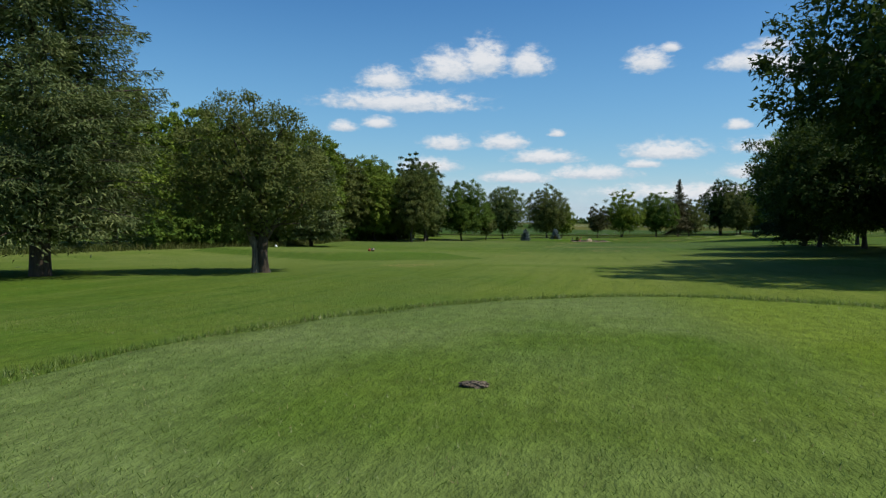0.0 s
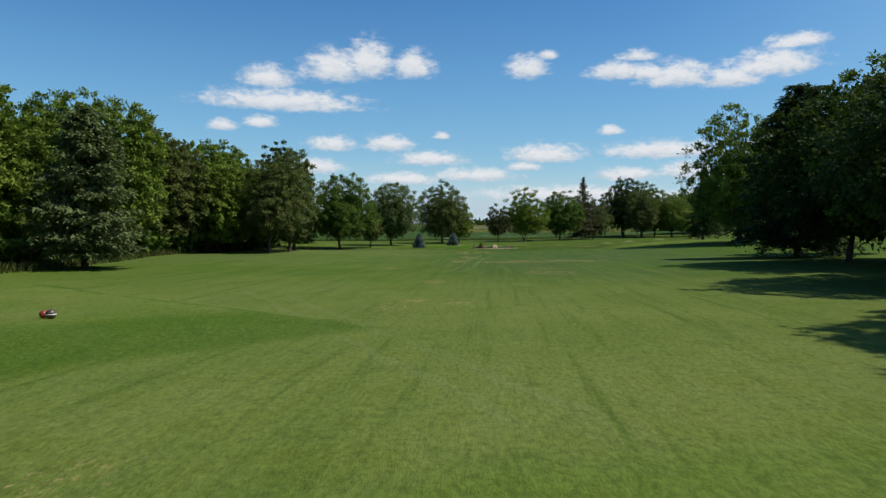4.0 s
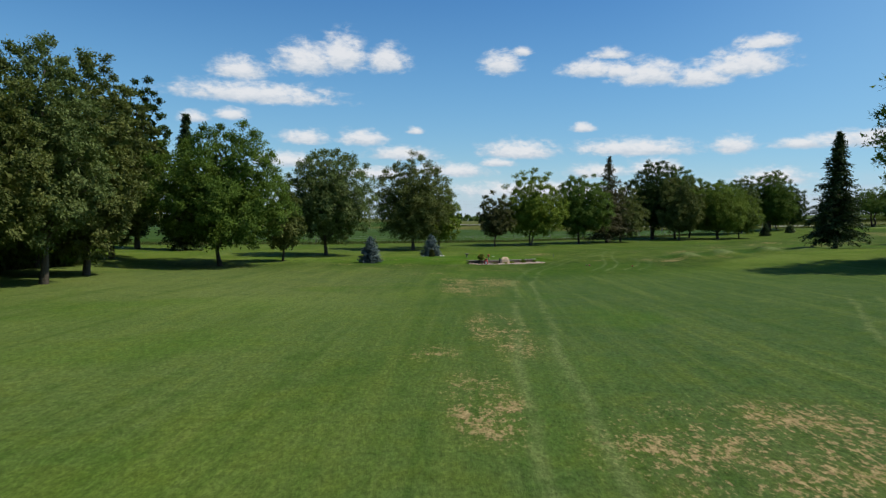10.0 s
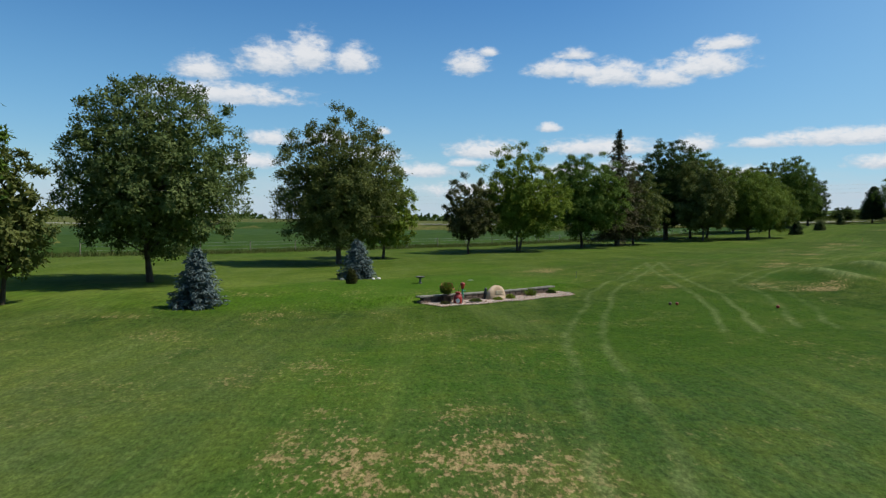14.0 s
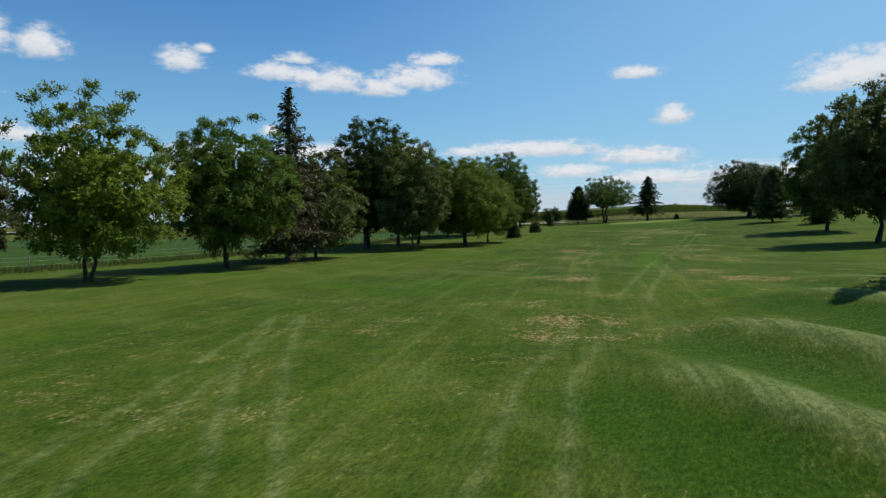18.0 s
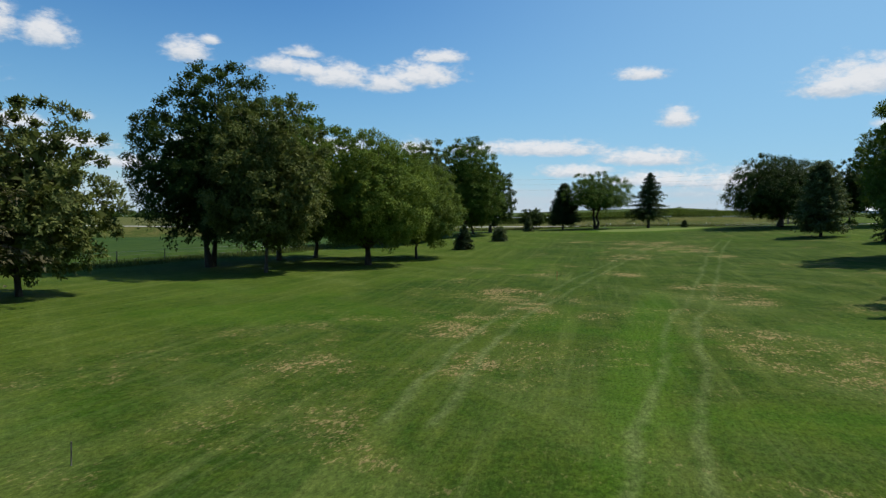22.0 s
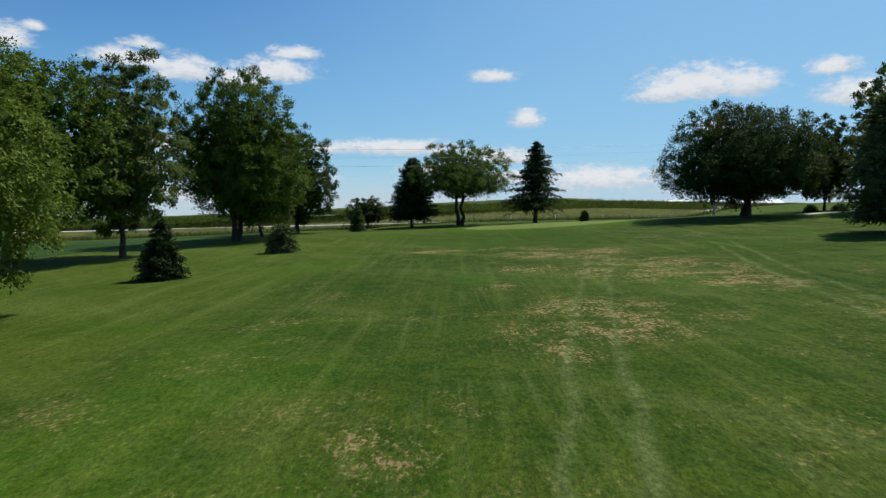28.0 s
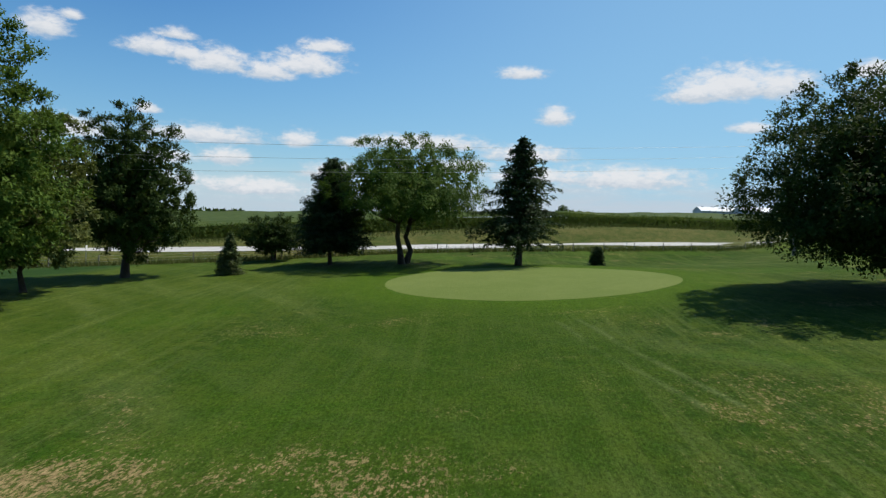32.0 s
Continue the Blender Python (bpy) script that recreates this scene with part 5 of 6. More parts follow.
def road_sign(d, b):
    x, y = along_road(d, b)
    root = empty("road_sign", x, y, None, 70)
    t = Tubes().add([(0, 0, -0.1), (0, 0, 1.9)], [0.03, 0.03], 6)
    link("post", t.verts, t.faces, STEEL, root)
    bm = bmesh.new()
    box(bm, (0.75, 0.02, 0.5), (0, -0.05, 1.65), 0, 0.008)
    part("panel", bm, PAINT_WHITE, root, "blank white panel")
    tagged(root, "small white sign on a steel post beside the road", "sign")


road_sign(-10.2, -33.5)

# power line that runs parallel to the road
POLE_DIR = Vector((-0.948, 0.318, 0))
poles = []
for k in (-1, 0, 1, 2):
    p = Vector((164.3, 206.0, 0)) + POLE_DIR * 96 * k
    z = ground_at(p.x, p.y)
    root = empty("utility_pole", p.x, p.y, None, math.degrees(math.atan2(POLE_DIR.y, POLE_DIR.x)))
    t = Tubes().add([(0, 0, -0.3), (0, 0, 6), (0, 0, 11.2)], [0.19, 0.16, 0.12], 10)
    link("pole", t.verts, t.faces, WOOD_OLD, root, True)
    bm = bmesh.new()
    box(bm, (0.10, 2.3, 0.12), (0.14, 0, 10.6), 0, 0.012)
    part("crossarm", bm, WOOD_OLD, root)
    for off in (-1.05, 0.0, 1.05):
        bm = bmesh.new()
        bmesh.ops.create_cone(bm, cap_ends=True, segments=10, radius1=0.07, radius2=0.035, depth=0.18, matrix=Matrix.Translation((0.14, off, 10.75)))
        part("insulator", bm, PAINT_WHITE, root)
    tagged(root, "weathered wooden utility pole with a crossarm", "pole", "poles of the power line")
    poles.append(Vector((p.x, p.y, z)))
for n, (drop, off) in enumerate(((0.0, 1.05), (0.9, 0.0), (1.9, -0.4))):
    for a, b in zip(poles, poles[1:]):
        side = Vector((-POLE_DIR.y, POLE_DIR.x, 0)) * off
        pts = [a.lerp(b, f / 12) + side + Vector((0, 0, 10.75 - drop - 1.1 * (1 - (2 * f / 12 - 1) ** 2))) for f in range(13)]
        t = Tubes().add(pts, [0.010] * 13, 5)
        tagged(link("power_line", t.verts, t.faces, STEEL), "thin sagging overhead wire between poles", "wire", "wires of the power line")

# farm shed and far trees on the hill
SHEET = plain("white_roof_sheet", (0.60, 0.62, 0.64), (0.78, 0.79, 0.80), 0.4, 0.8, 0.1)
SIDING = plain("grey_siding", (0.40, 0.42, 0.43), (0.55, 0.56, 0.57), 0.6, 0.6, 0.2)


def shed(x, y, turn, long, wide, eave, ridge):
    root = empty("farm_shed", x, y, None, turn)
    w = wide / 2
    for sx in (-1, 1):
        v = [(sx * long / 2 + t, yy, zz) for t in (0, -sx * 0.2) for yy, zz in ((-w, -2), (w, -2), (w, eave), (0, ridge - 0.05), (-w, eave))]
        link("gable_wall", v, [(0, 1, 2, 3, 4), (9, 8, 7, 6, 5)] + [(k, (k + 1) % 5, 5 + (k + 1) % 5, 5 + k) for k in range(5)], SIDING, root)
    for sy in (-1, 1):
        bm = bmesh.new()
        box(bm, (long - 0.4, 0.2, eave + 2), (0, sy * (w - 0.1), eave / 2 - 1))
        part("side_wall", bm, SIDING, root)
        slope = math.hypot(w + 0.4, ridge - eave)
        bm = bmesh.new()
        tilt = math.degrees(math.atan2(ridge - eave, w))
        bmesh.ops.create_cube(bm, size=1, matrix=Matrix.Translation((0, sy * (w + 0.4) / 2, (ridge + eave) / 2 + 0.02)) @ pose(0, 0, 0, -sy * tilt) @ Matrix.Diagonal((long + 0.8, slope, 0.12, 1)))
        part("roof", bm, SHEET, root)
    for k in range(int(long / 6)):
        bm = bmesh.new()
        box(bm, (0.9, 0.9, 0.6), (-long / 2 + 3 + 6 * k, 0, ridge + 0.15), 0, 0.1)
        part("roof_vent", bm, STEEL, root)
    return tagged(root, "long farm shed with a white metal roof on the hill", "building", "farm sheds on the hill")


shed(490, 368, -35, 52, 15, 3.8, 6.4)
shed(478, 396, -35, 34, 13, 3.4, 5.9)
FARW = "far trees on the hill"
far_tree = broadleaf("far_tree", 318, 379.5, 6.2, 6.4, LEAF_MAPLE, BARK_DARK, "small round tree on the skyline beyond the corn", 90, foot=0.1, clumps=60, leaf=0.5, group=FARW)
for az, far, size in ((46.7, 308, 0.5), (47.3, 304, 0.62), (47.9, 309, 0.7), (48.6, 303, 0.64), (49.3, 307, 0.6), (53.1, 300, 0.36), (58.2, 310, 0.3)):
    x, y = 96.4 + far * math.sin(radians(az)), 174 + far * math.cos(radians(az))
    copy_thing(far_tree, pose(x, y, ground_at(x, y), 0, 0, rng.uniform(0, 360)) @ Matrix.Scale(size, 4))
n = 9000
turn = rng.uniform(-1.2, 1.5, n)
reach = rng.uniform(1500, 2600, n)
gap = (np.sin(turn * 9) + np.sin(turn * 23 + 1) > -0.2)
x, y = 60 + np.sin(turn) * reach, 100 + np.cos(turn) * reach
at = np.stack([x, y, level(x, y) + rng.random(n) * 9], 1)[gap]
tagged(kite_mesh("far_woods", blades(rng, at, sphere_dirs(rng, len(at)), 14.0, 11.0), LEAF_DEEP), "dark line of distant woods on the horizon", "woods", kind="stuff")
mast = empty("radio_mast", -330, 2200)
t = Tubes().add([(0, 0, 0), (0, 0, 75)], [1.3, 0.7], 6)
link("mast", t.verts, t.faces, STEEL, mast)
t = Tubes().add([(0, 0, 75), (0, 0, 82)], [0.4, 0.15], 6)
link("antenna", t.verts, t.faces, STEEL, mast)
tagged(mast, "thin grey mast standing far off in the fields", "mast")

# ---- the flower bed: low block wall, gravel, boulder and pots ----
BLOCK = plain("grey_wall_block", (0.070, 0.048, 0.037), (0.165, 0.118, 0.088), 0.9, 5.0, 0.6, 0.0, 0.015)
CAP = plain("wall_cap", (0.13, 0.12, 0.095), (0.25, 0.23, 0.19), 0.9, 4.0, 0.5, 0.0, 0.012)
bed = Matrix.Translation((BED_AT[0], BED_AT[1], 0)) @ pose(0, 0, 0, 0, 0, math.degrees(math.atan2(BED_ALONG[1], BED_ALONG[0])))


def on_bed(a, b, dz=0.0):
    p = bed @ Vector((a, b, 0))
    return p.x, p.y, ground_at(p.x, p.y) + dz


wall = new("retaining_wall")
wall.matrix_world = bed
for course in range(2):
    long = 0.41
    for k in range(21):
        a = (k + 0.5 * (course % 2)) * 0.40
        if a > 8.15:
            continue
        bm = bmesh.new()
        box(bm, (0.39, 0.26 + rng.normal() * 0.008, 0.14), (0, 0, 0), rng.normal() * 1.2, 0.018)
        x, y, z = on_bed(a, 0.1)
        ob = part("block", bm, BLOCK, wall)
        ob.location = (a, 0.06 + 0.02 * course + rng.normal() * 0.006, z + 0.04 + 0.142 * course)
for k in range(14):
    a = 0.08 + k * 0.62
    bm = bmesh.new()
    box(bm, (0.61, 0.33, 0.065), (0, 0, 0), rng.normal() * 0.7, 0.014)
    ob = part("cap_stone", bm, CAP, wall)
    x, y, z = on_bed(a, 0.1)
    ob.location = (a, 0.08 + rng.normal() * 0.006, z + 0.292)
tagged(wall, "low grey concrete block wall with cap stones behind the bed", "wall")

m, tree, shader = material("river_gravel")
geo = tree.nodes.new("ShaderNodeNewGeometry")
ramp_node = tree.nodes.new("ShaderNodeValToRGB")
ramp_node.color_ramp.elements[0].color, ramp_node.color_ramp.elements[1].color = (0.25, 0.14, 0.10, 1), (0.60, 0.52, 0.44, 1)
for at_, colour in ((0.25, (0.42, 0.27, 0.20, 1)), (0.5, (0.52, 0.41, 0.32, 1)), (0.75, (0.36, 0.31, 0.28, 1))):
    ramp_node.color_ramp.elements.new(at_).color = colour
tree.links.new(geo.outputs["Random Per Island"], ramp_node.inputs[0])
tree.links.new(ramp_node.outputs[0], shader.inputs["Base Color"])
shader.inputs["Roughness"].default_value = 0.75
GRAVEL = m
pebbles, faces = [], []
PEB_V = [(1, 0, 0), (0, 1, 0), (-1, 0, 0), (0, -1, 0), (0, 0, 1), (0, 0, -1)]
PEB_F = [(0, 1, 4), (1, 2, 4), (2, 3, 4), (3, 0, 4), (1, 0, 5), (2, 1, 5), (3, 2, 5), (0, 3, 5)]
for k in range(8200):
    a, b = rng.uniform(-0.15, 8.7), -rng.uniform(0.05, 1.52)
    if b < -1.45 + 0.10 * math.sin(a * 2.3) or (a - 7.7) * 0.8 + (-b - 0.2) * 0.5 > 1.1:
        continue
    x, y, z = on_bed(a, b)
    r = rng.uniform(0.013, 0.029)
    turn = Euler(rng.uniform(0, 6, 3)).to_matrix()
    start = len(pebbles)
    for v in PEB_V:
        pebbles.append(tuple(Vector((x, y, z + r * 0.35 + 0.02)) + turn @ Vector((v[0] * r * 1.3, v[1] * r, v[2] * r * 0.7))))
    faces += [tuple(start + q for q in t) for t in PEB_F]
tagged(link("gravel", pebbles, faces, GRAVEL, None, True), "pinkish river gravel covering the flower bed", "gravel", kind="stuff")

STONE = plain("tan_boulder", (0.34, 0.235, 0.15), (0.56, 0.42, 0.29), 0.85, 2.5, 0.5, 0.0, 0.03)
PLAQUE = plain("stone_plaque", (0.50, 0.40, 0.27), (0.62, 0.51, 0.36), 0.6, 6.0, 0.1)
DARK = plain("dark_lettering", (0.34, 0.26, 0.17), (0.42, 0.33, 0.22), 0.7, 20.0, 0.0)
x, y, z = on_bed(3.95, -0.38)
boulder = empty("memorial_boulder", x, y, z, math.degrees(math.atan2(BED_ALONG[1], BED_ALONG[0])) - 4)
bm = bmesh.new()
bmesh.ops.create_icosphere(bm, subdivisions=4, radius=1)
for v in bm.verts:
    c = v.co
    bulge = 1 + 0.10 * noise.noise(c * 1.4) + 0.03 * noise.noise(c * 5)
    c.x, c.y, c.z = c.x * 0.57 * bulge, c.y * 0.28 * bulge, c.z * 0.52 * bulge + 0.12
    if c.y < -0.17 and c.z > 0.05:
        c.y = -0.17 - (c.y + 0.17) * -0.25
    c.z = max(c.z, -0.1)
part("stone", bm, STONE, boulder, "", True)
bm = bmesh.new()
box(bm, (0.40, 0.03, 0.18), (0.03, -0.195, 0.34), 0, 0.006)
plaque = part("plaque", bm, PLAQUE, boulder, "smooth pale plaque with faint lettering")
for k, wide in enumerate((0.30, 0.36, 0.24)):
    bm = bmesh.new()
    box(bm, (wide, 0.006, 0.022), (0.03, -0.213, 0.385 - 0.045 * k))
    part("line_of_writing", bm, DARK, plaque)
tagged(boulder, "tan memorial boulder with a plaque set on the gravel", "boulder")

RED = plain("red_enamel", (0.22, 0.020, 0.016), (0.36, 0.040, 0.030), 0.35, 6.0, 0.1)
GREENP = plain("green_plastic", (0.035, 0.24, 0.13), (0.06, 0.33, 0.19), 0.4, 6.0, 0.05)
BLACK = plain("black_metal", (0.012, 0.012, 0.013), (0.03, 0.03, 0.032), 0.45, 9.0, 0.1)
WHITE = PAINT_WHITE
CLAY = plain("dark_pot", (0.045, 0.030, 0.025), (0.085, 0.058, 0.048), 0.6, 6.0, 0.2)
PETAL_R = plain("red_petals", (0.30, 0.02, 0.03), (0.50, 0.05, 0.06), 0.6, 20.0, 0.0)


def lathe(bm, profile, sides=20, at=(0, 0, 0)):
    """A turned shape from pairs of radius and height."""
    rings = []
    for r, h in profile:
        rings.append([bm.verts.new((at[0] + r * math.cos(2 * math.pi * k / sides), at[1] + r * math.sin(2 * math.pi * k / sides), at[2] + h)) for k in range(sides)])
    for lo, hi in zip(rings, rings[1:]):
        for k in range(sides):
            bm.faces.new((lo[k], lo[(k + 1) % sides], hi[(k + 1) % sides], hi[k]))
    bm.faces.new(rings[0][::-1])
    bm.faces.new(rings[-1])


def cushion(name, a, b, r, tall, mat, label, count=900, leaf=0.06, spiky=False, where=None):
    x, y, z = where or on_bed(a, b)
    root = empty(name, x, y, z)
    d = sphere_dirs(rng, count)
    d[:, 2] = np.abs(d[:, 2])
    at = d * np.array([r, r, tall]) * rng.uniform(0.45, 1.0, (count, 1))
    ahead = d + rng.normal(size=(count, 3)) * (0.25 if spiky else 0.7)
    if spiky:
        at = at * 0.25
        kites = blades(rng, at, ahead + np.array([0, 0, 0.5]), r * rng.uniform(0.7, 1.3, count), 0.022)
    else:
        kites = blades(rng, at, ahead, leaf, leaf * 0.6)
    stem = Tubes()
    for k in range(6):
        t = 2 * math.pi * k / 6
        stem.add([(0, 0, -0.03), (math.cos(t) * r * 0.4, math.sin(t) * r * 0.4, tall * 0.6)], [0.012, 0.005], 5)
    link("stems", stem.verts, stem.faces, BARK_DARK, root).name = "stem"
    kite_mesh("leaf_mass", kites, mat, root)
    return tagged(root, label, "plant")


cushion("low_plant", 0.56, -0.79, 0.22, 0.13, LEAF_PURPLE, "low brownish plant in the gravel")
cushion("low_plant", 2.3, -0.8, 0.30, 0.16, LEAF_OLIVE, "dry tan cushion plant in the gravel")
cushion("low_plant", 3.65, -0.80, 0.24, 0.15, LEAF_LIME, "yellow-green cushion plant before the boulder")
cushion("low_plant", 4.6, -0.67, 0.25, 0.22, LEAF_LIME, "leafy yellow-green plant beside the boulder")
cushion("low_plant", 6.25, -0.42, 0.36, 0.30, LEAF_LIGHT, "spiky green lily clump in the gravel", 260, spiky=True)
cushion("low_plant", 7.8, -0.35, 0.24, 0.19, LEAF_DEEP, "dark green rounded plant at the end of the bed")
# potted flowers on a stand
x, y, z = on_bed(1.02, -0.34)
pot = empty("flower_pot", x, y, z)
bm = bmesh.new()
lathe(bm, [(0.20, 0.0), (0.27, 0.10), (0.33, 0.40), (0.36, 0.42), (0.36, 0.46), (0.31, 0.46), (0.30, 0.40)])
part("pot", bm, CLAY, pot, "", True)
d = sphere_dirs(rng, 1300)
d[:, 2] = d[:, 2] * 0.8 + 0.25
kite_mesh("foliage", blades(rng, np.array([0, 0, 0.75]) + d * np.array([0.38, 0.38, 0.40]) * rng.uniform(0.3, 1, (1300, 1)), d + rng.normal(size=(1300, 3)) * 0.6, 0.12, 0.06), LEAF_LIGHT, pot)
d = sphere_dirs(rng, 60)
d[:, 2] = np.abs(d[:, 2])
kite_mesh("blossom", blades(rng, np.array([0, 0, 0.80]) + d * np.array([0.40, 0.40, 0.38]), d + rng.normal(size=(60, 3)) * 0.5, 0.075, 0.07), PETAL_R, pot)
pot.scale = (0.72, 0.72, 0.75)
tagged(pot, "dark pot of leafy red flowers against the wall", "flower pot")
# red milk can with a pale mark
x, y, z = on_bed(1.15, -0.92)
can = empty("milk_can", x, y, z, 20)
bm = bmesh.new()
lathe(bm, [(0.21, 0.0), (0.225, 0.02), (0.225, 0.36), (0.20, 0.43), (0.125, 0.50), (0.125, 0.58), (0.155, 0.60), (0.155, 0.63), (0.06, 0.65)])
part("body", bm, RED, can, "", True)
for s in (-1, 1):
    t = Tubes().add([(s * 0.14, 0, 0.50), (s * 0.24, 0, 0.50), (s * 0.25, 0, 0.40), (s * 0.21, 0, 0.36)], [0.014] * 4, 6)
    link("handle", t.verts, t.faces, RED, can, True)
bm = bmesh.new()
bmesh.ops.create_cone(bm, cap_ends=True, segments=18, radius1=0.11, radius2=0.11, depth=0.012, matrix=pose(-0.10, -0.205, 0.2, 90, 0, -26))
part("emblem", bm, WHITE, can, "plain round white emblem")
can.scale = (0.82, 0.82, 0.82)
tagged(can, "red painted milk can standing on the gravel", "milk can")
# old hand pump: green pillar, red head
x, y, z = on_bed(1.52, -0.80)
pump = empty("hand_pump", x, y, z, 10)
bm = bmesh.new()
lathe(bm, [(0.10, 0.0), (0.10, 0.03), (0.05, 0.05), (0.05, 0.32)], 14)
part("foot", bm, BLACK, pump, "", True)
bm = bmesh.new()
lathe(bm, [(0.062, 0.32), (0.066, 0.36), (0.062, 0.40), (0.062, 0.80), (0.075, 0.82)], 14)
part("barrel", bm, GREENP, pump, "bright green barrel", True)
bm = bmesh.new()
lathe(bm, [(0.07, 0.82), (0.10, 0.90), (0.16, 1.12), (0.13, 1.16), (0.05, 1.18)], 14)
part("head", bm, RED, pump, "flared dark red head", True)
t = Tubes().add([(0.05, 0, 0.72), (0.17, 0, 0.72), (0.19, 0, 0.62)], [0.025, 0.024, 0.022], 8)
link("spout", t.verts, t.faces, GREENP, pump, True)
t = Tubes().add([(-0.05, 0, 1.05), (-0.22, 0, 1.00), (-0.26, 0, 0.60)], [0.016, 0.015, 0.014], 7)
link("handle", t.verts, t.faces, BLACK, pump, True)
pump.scale = (0.70, 0.70, 0.76)
tagged(pump, "old hand water pump painted green and red", "water pump")
# garden hose
x, y, z = on_bed(1.7, -0.98)
hose = Tubes()
hose.add([(x + 0.02 * k + 0.25 * math.sin(k * 0.7), y + 0.12 * math.cos(k * 0.6), ground_at(x, y) + 0.055 + 0.01 * (k % 2)) for k in range(16)], [0.012] * 16, 6)
tagged(link("garden_hose", hose.verts, hose.faces, BLACK, None, True), "black garden hose lying on the gravel", "hose")
# small dark ornament
x, y, z = on_bed(3.40, -0.28)
bm = bmesh.new()
lathe(bm, [(0.10, 0.0), (0.11, 0.04), (0.07, 0.10), (0.09, 0.25), (0.10, 0.34), (0.05, 0.42), (0.065, 0.48), (0.03, 0.55)], 12)
orn = part("garden_ornament", bm, BLACK, None, "", True)
orn.location = (x, y, z)
tagged(orn, "small dark garden ornament beside the boulder", "ornament")
# bird bath on the lawn
x, y = 4.4, 100.9
bath = empty("bird_bath", x, y)
GREY = plain("grey_stoneware", (0.07, 0.068, 0.065), (0.16, 0.156, 0.15), 0.8, 6.0, 0.3)
bm = bmesh.new()
lathe(bm, [(0.16, 0.0), (0.16, 0.04), (0.08, 0.10), (0.07, 0.30), (0.12, 0.40)], 16)
part("pedestal", bm, GREY, bath, "", True)
bm = bmesh.new()
lathe(bm, [(0.12, 0.40), (0.30, 0.46), (0.36, 0.53), (0.35, 0.55), (0.26, 0.49), (0.05, 0.47)], 22)
part("bowl", bm, GREY, bath, "", True)
bath.scale = (0.67, 0.67, 0.67)
tagged(bath, "grey stone bird bath standing on the lawn", "bird bath")
for x, y, wide_, high_ in ((144.5, 184.4, 0.75, 0.85), (146.2, 182.2, 0.85, 0.90)):
    cushion("clipped_shrub", 0, 0, wide_, high_, LEAF_DEEP, "low rounded dark shrub at the foot of a tree", 1400, 0.12, where=(x, y, ground_at(x, y)))
cushion("potted_shrub", 0, 0, 0.26, 0.80, LEAF_PURPLE, "narrow reddish shrub alone on the lawn", 1500, 0.09, where=(0.9, 100.4, ground_at(0.9, 100.4)))
for k, (x, y) in enumerate(((1.9, 105.0), (2.2, 105.2), (0.1, 105.3))):
    bm = bmesh.new()
    bmesh.ops.create_icosphere(bm, subdivisions=2, radius=0.13)
    for v in bm.verts:
        v.co *= 1 + 0.25 * noise.noise(v.co * 9 + Vector((k * 3, 0, 0)))
        v.co.z = v.co.z * 0.6 + 0.03
    rock = part("edging_rock", bm, plain("pale_rock", (0.42, 0.40, 0.37), (0.62, 0.60, 0.56), 0.9, 6.0, 0.4), None, "", True)
    rock.location = (x, y, ground_at(x, y))
    tagged(rock, "pale fieldstone at the foot of the blue spruce", "rock", "stones by the spruce")
bm = bmesh.new()
box(bm, (0.34, 0.05, 0.02), (0, 0, 0.010), 0, 0.005)
plank = part("white_plank", bm, PAINT_WHITE)
plank.matrix_world = pose(7.24, 102.6, ground_at(7.24, 102.6), 0, 0, 8)
tagged(plank, "white board lying flat on the lawn", "board")

# ---- tee markers and stakes ----
RED_BALL = plain("red_tee_marker_paint", (0.20, 0.022, 0.014), (0.34, 0.05, 0.025), 0.35, 8.0, 0.1)
BLUE_BALL = plain("dark_tee_marker_paint", (0.05, 0.03, 0.02), (0.11, 0.06, 0.04), 0.4, 8.0, 0.1)


def tee_marker(x, y, mat, label, r=0.068, band=None):
    root = empty("tee_marker", x, y)
    bm = bmesh.new()
    bmesh.ops.create_uvsphere(bm, u_segments=20, v_segments=12, radius=r, matrix=Matrix.Translation((0, 0, r * 0.95)))
    part("ball", bm, mat, root, "", True)
    t = Tubes().add([(0, 0, -0.08), (0, 0, 0.02)], [0.012, 0.012], 6)
    link("spike", t.verts, t.faces, STEEL, root)
    if band:
        bm = bmesh.new()
        lathe(bm, [(r * 0.99, r * 0.85), (r * 1.03, r * 0.86), (r * 1.03, r * 1.04), (r * 0.99, r * 1.05)], 20)
        part("band", bm, band, root)
    return tagged(root, label, "tee marker", "tee markers")


tee_marker(14.85, 93.35, RED_BALL, "red ball tee marker on the mown tee")
tee_marker(14.58, 93.42, BLUE_BALL, "dark ball tee marker beside a red one")
tee_marker(18.05, 91.3, RED_BALL, "red ball tee marker on the mown tee")
tee_marker(-9.0, 0.8, BLUE_BALL, "dark ball tee marker with a pale band on the raised tee", 0.11, PAINT_WHITE)
tee_marker(-9.25, 0.95, RED_BALL, "red ball tee marker on the raised tee", 0.09)
tee_marker(-18.7, 9.0, PAINT_WHITE, "white ball tee marker on the raised tee", 0.10)


def stake(x, y, tall, mat, label):
    bm = bmesh.new()
    box(bm, (0.022, 0.022, tall), (0, 0, tall / 2 - 0.03), 15, 0.006)
    ob = part("stake", bm, mat)
    ob.location = (x, y, ground_at(x, y))
    tagged(ob, label, "stake")


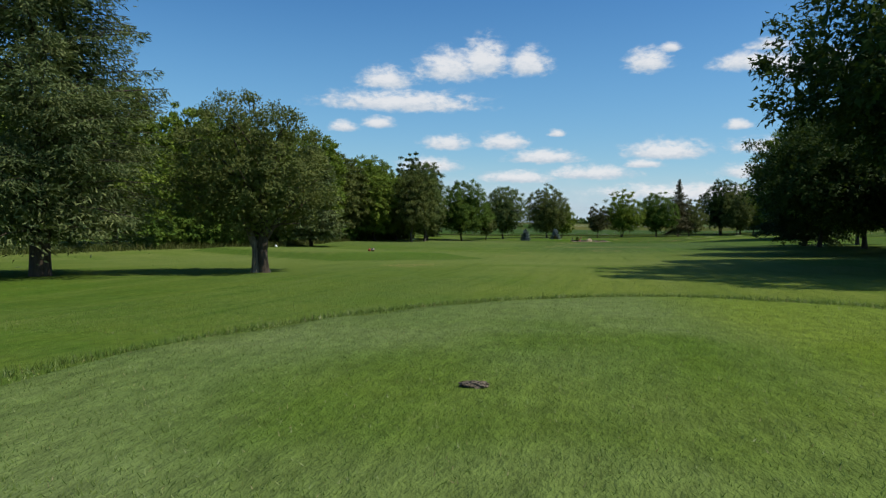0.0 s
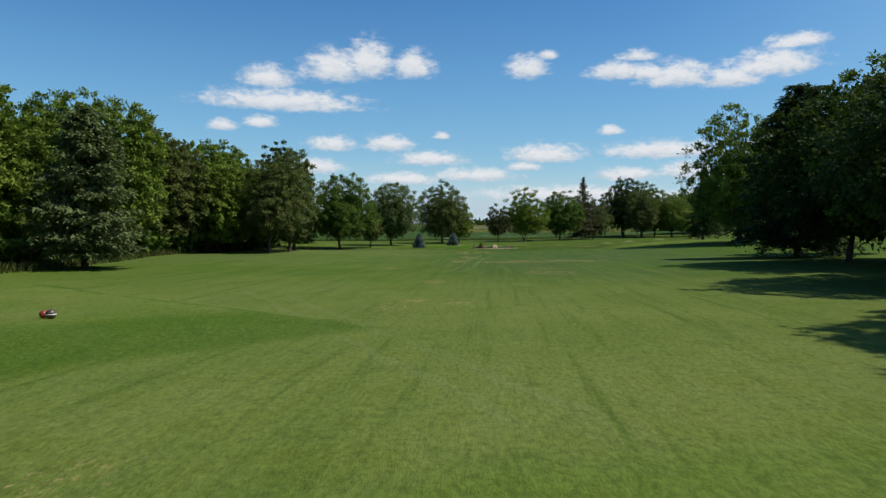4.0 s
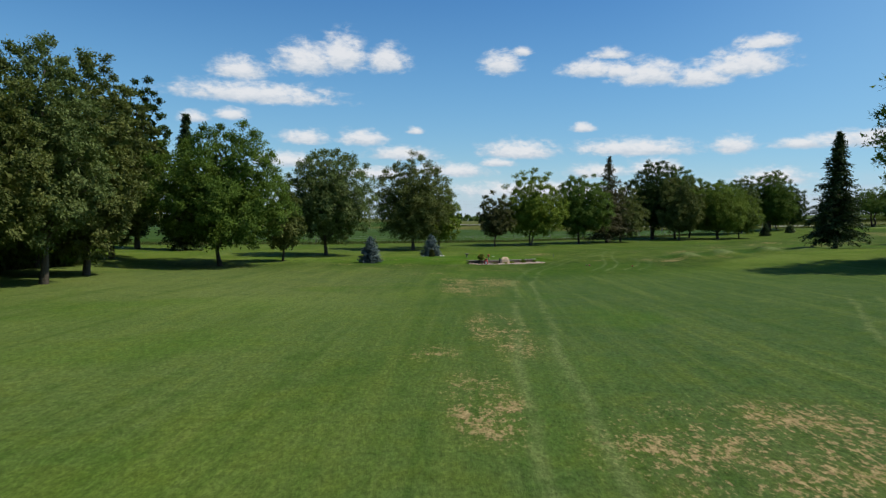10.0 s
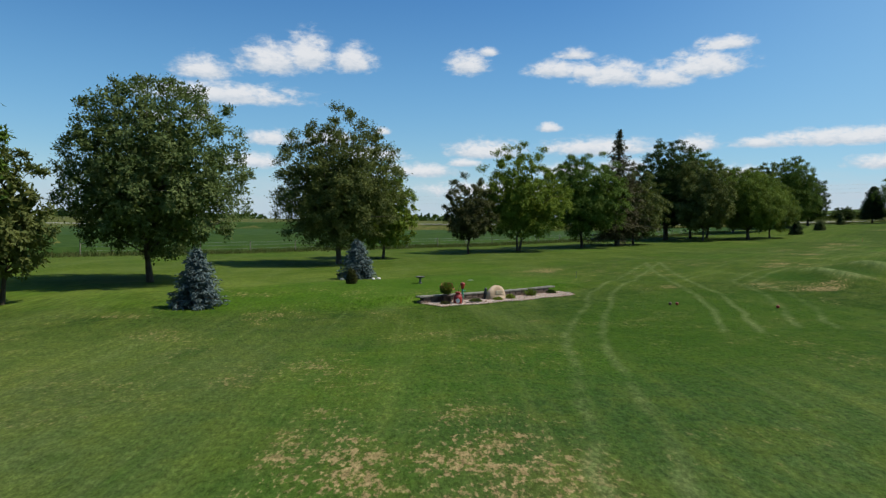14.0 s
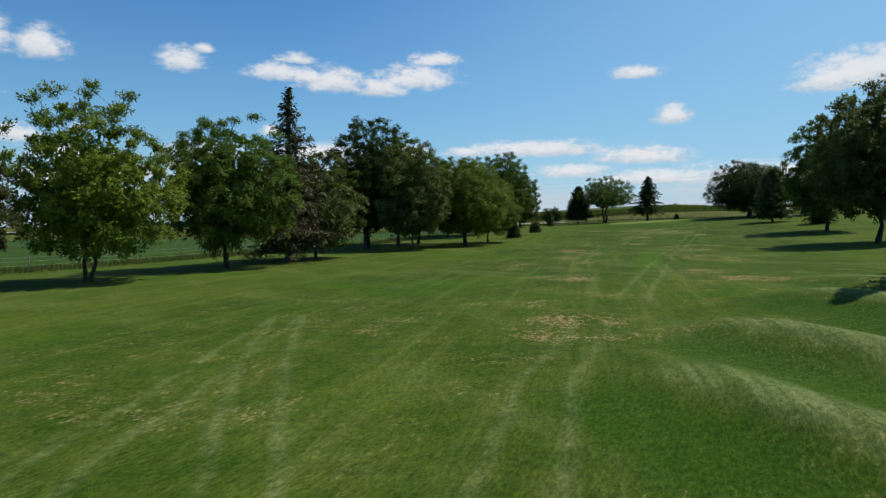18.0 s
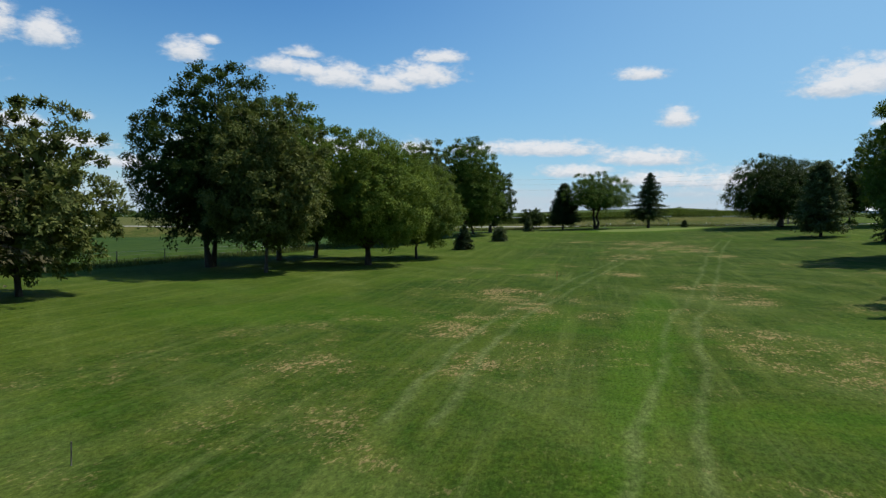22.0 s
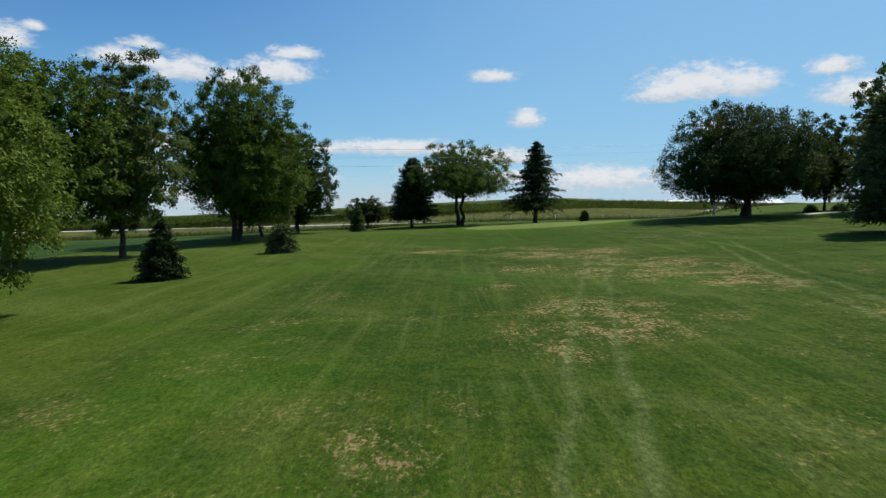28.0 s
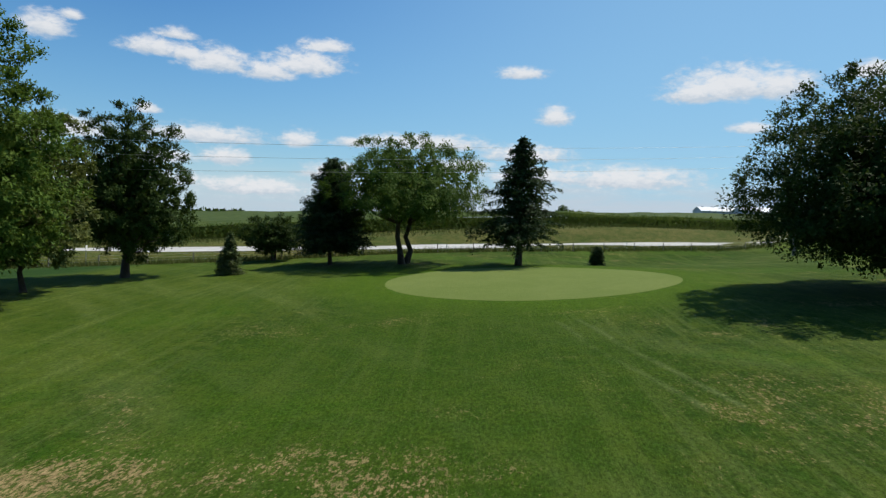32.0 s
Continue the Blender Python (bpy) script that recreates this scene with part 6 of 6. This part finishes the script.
stake(40.2, 129.8, 0.42, WOOD_OLD, "thin weathered stake in the fairway")
BLUE_STAKE = plain("dark_blue_paint", (0.02, 0.035, 0.10), (0.04, 0.06, 0.16), 0.5, 20.0, 0.1)
stake(14.2, 106.3, 0.40, BLUE_STAKE, "thin dark blue stake beside the fairway")
stake(66.6, 152.2, 0.62, RED, "thin red stake in the fairway")

# ---- grass blades on and round the first tee ----
m, tree, shader = material("grass_blades")
geo = tree.nodes.new("ShaderNodeNewGeometry")
each = S(tree, geo.outputs["Random Per Island"])
patchy = noise_of(tree, geo.outputs["Position"], 0.5, 3.0)
col = blend(tree, (each * 0.6 + patchy * 0.6).step(0.2, 0.9), (0.075, 0.138, 0.012), (0.180, 0.232, 0.046))
col = blend(tree, each.step(0.96, 0.98), col, (0.30, 0.25, 0.11))
tree.links.new(col, shader.inputs["Base Color"])
shader.inputs["Roughness"].default_value = 0.5
through_ = tree.nodes.new("ShaderNodeBsdfTranslucent")
tree.links.new(col, through_.inputs["Color"])
mix = tree.nodes.new("ShaderNodeMixShader")
mix.inputs[0].default_value = 0.3
tree.links.new(shader.outputs[0], mix.inputs[1])
tree.links.new(through_.outputs[0], mix.inputs[2])
tree.links.new(mix.outputs[0], tree.nodes["Material Output"].inputs["Surface"])
GRASS = m


def grass(name, count, x, y, low, high, width, label, lean=0.5):
    at = np.stack([x, y, level(x, y) - 0.004], 1)
    ahead = np.stack([rng.normal(size=count) * lean, rng.normal(size=count) * lean, np.ones(count)], 1)
    size = rng.uniform(low, high, count)
    tagged(leaf_mesh(name, spears(rng, at, ahead, size, width), GRASS), label, "grass", kind="stuff")


n = 70000
near = rng.random(n) ** 1.5
ahead_ = -36.9 + 9.0 * near
grass("tee_grass", n, 1.4 - 0.12 * (ahead_ + 37) + (rng.random(n) - 0.5) * (3.0 + 1.25 * (ahead_ + 38)), ahead_, 0.010, 0.026, 0.0034, "closely mown grass blades of the first tee", 0.6)
n = 34000
turn = rng.uniform(-1.5, 1.5, n)
ring = 0.90 + 0.34 * rng.random(n) ** 1.6
grass("rough_grass", n, 2.9 + 3.6 * np.sin(turn) * ring, -37.2 + 6.2 * np.cos(turn) * ring, 0.02, 0.060, 0.005, "longer rough grass on the edge of the tee", 0.45)
n = 26000
grass("fairway_grass", n, 0.8 + (rng.random(n) - 0.5) * 14, -30.5 + 12 * rng.random(n) ** 1.3, 0.02, 0.05, 0.006, "mown grass blades below the tee", 0.6)
# broken tee and old divot
bm = bmesh.new()
bmesh.ops.create_icosphere(bm, subdivisions=4, radius=1)
for v in bm.verts:
    q = v.co.copy()
    lump = 1 + 0.35 * noise.noise(q * 1.7) + 0.30 * noise.noise(q * 4.1) + 0.16 * noise.noise(q * 9.0)
    v.co = Vector((q.x * 0.055, q.y * 0.028, q.z * 0.014)) * lump + Vector((0, 0, 0.008))
divot = part("divot", bm, plain("dry_soil", (0.06, 0.045, 0.03), (0.16, 0.125, 0.085), 0.95, 30.0, 0.8))
dx_, dy_ = 1.67, -35.58
divot.location = (dx_, dy_, ground_at(dx_, dy_))
tagged(divot, "dry clod of turf lying on the tee", "divot")
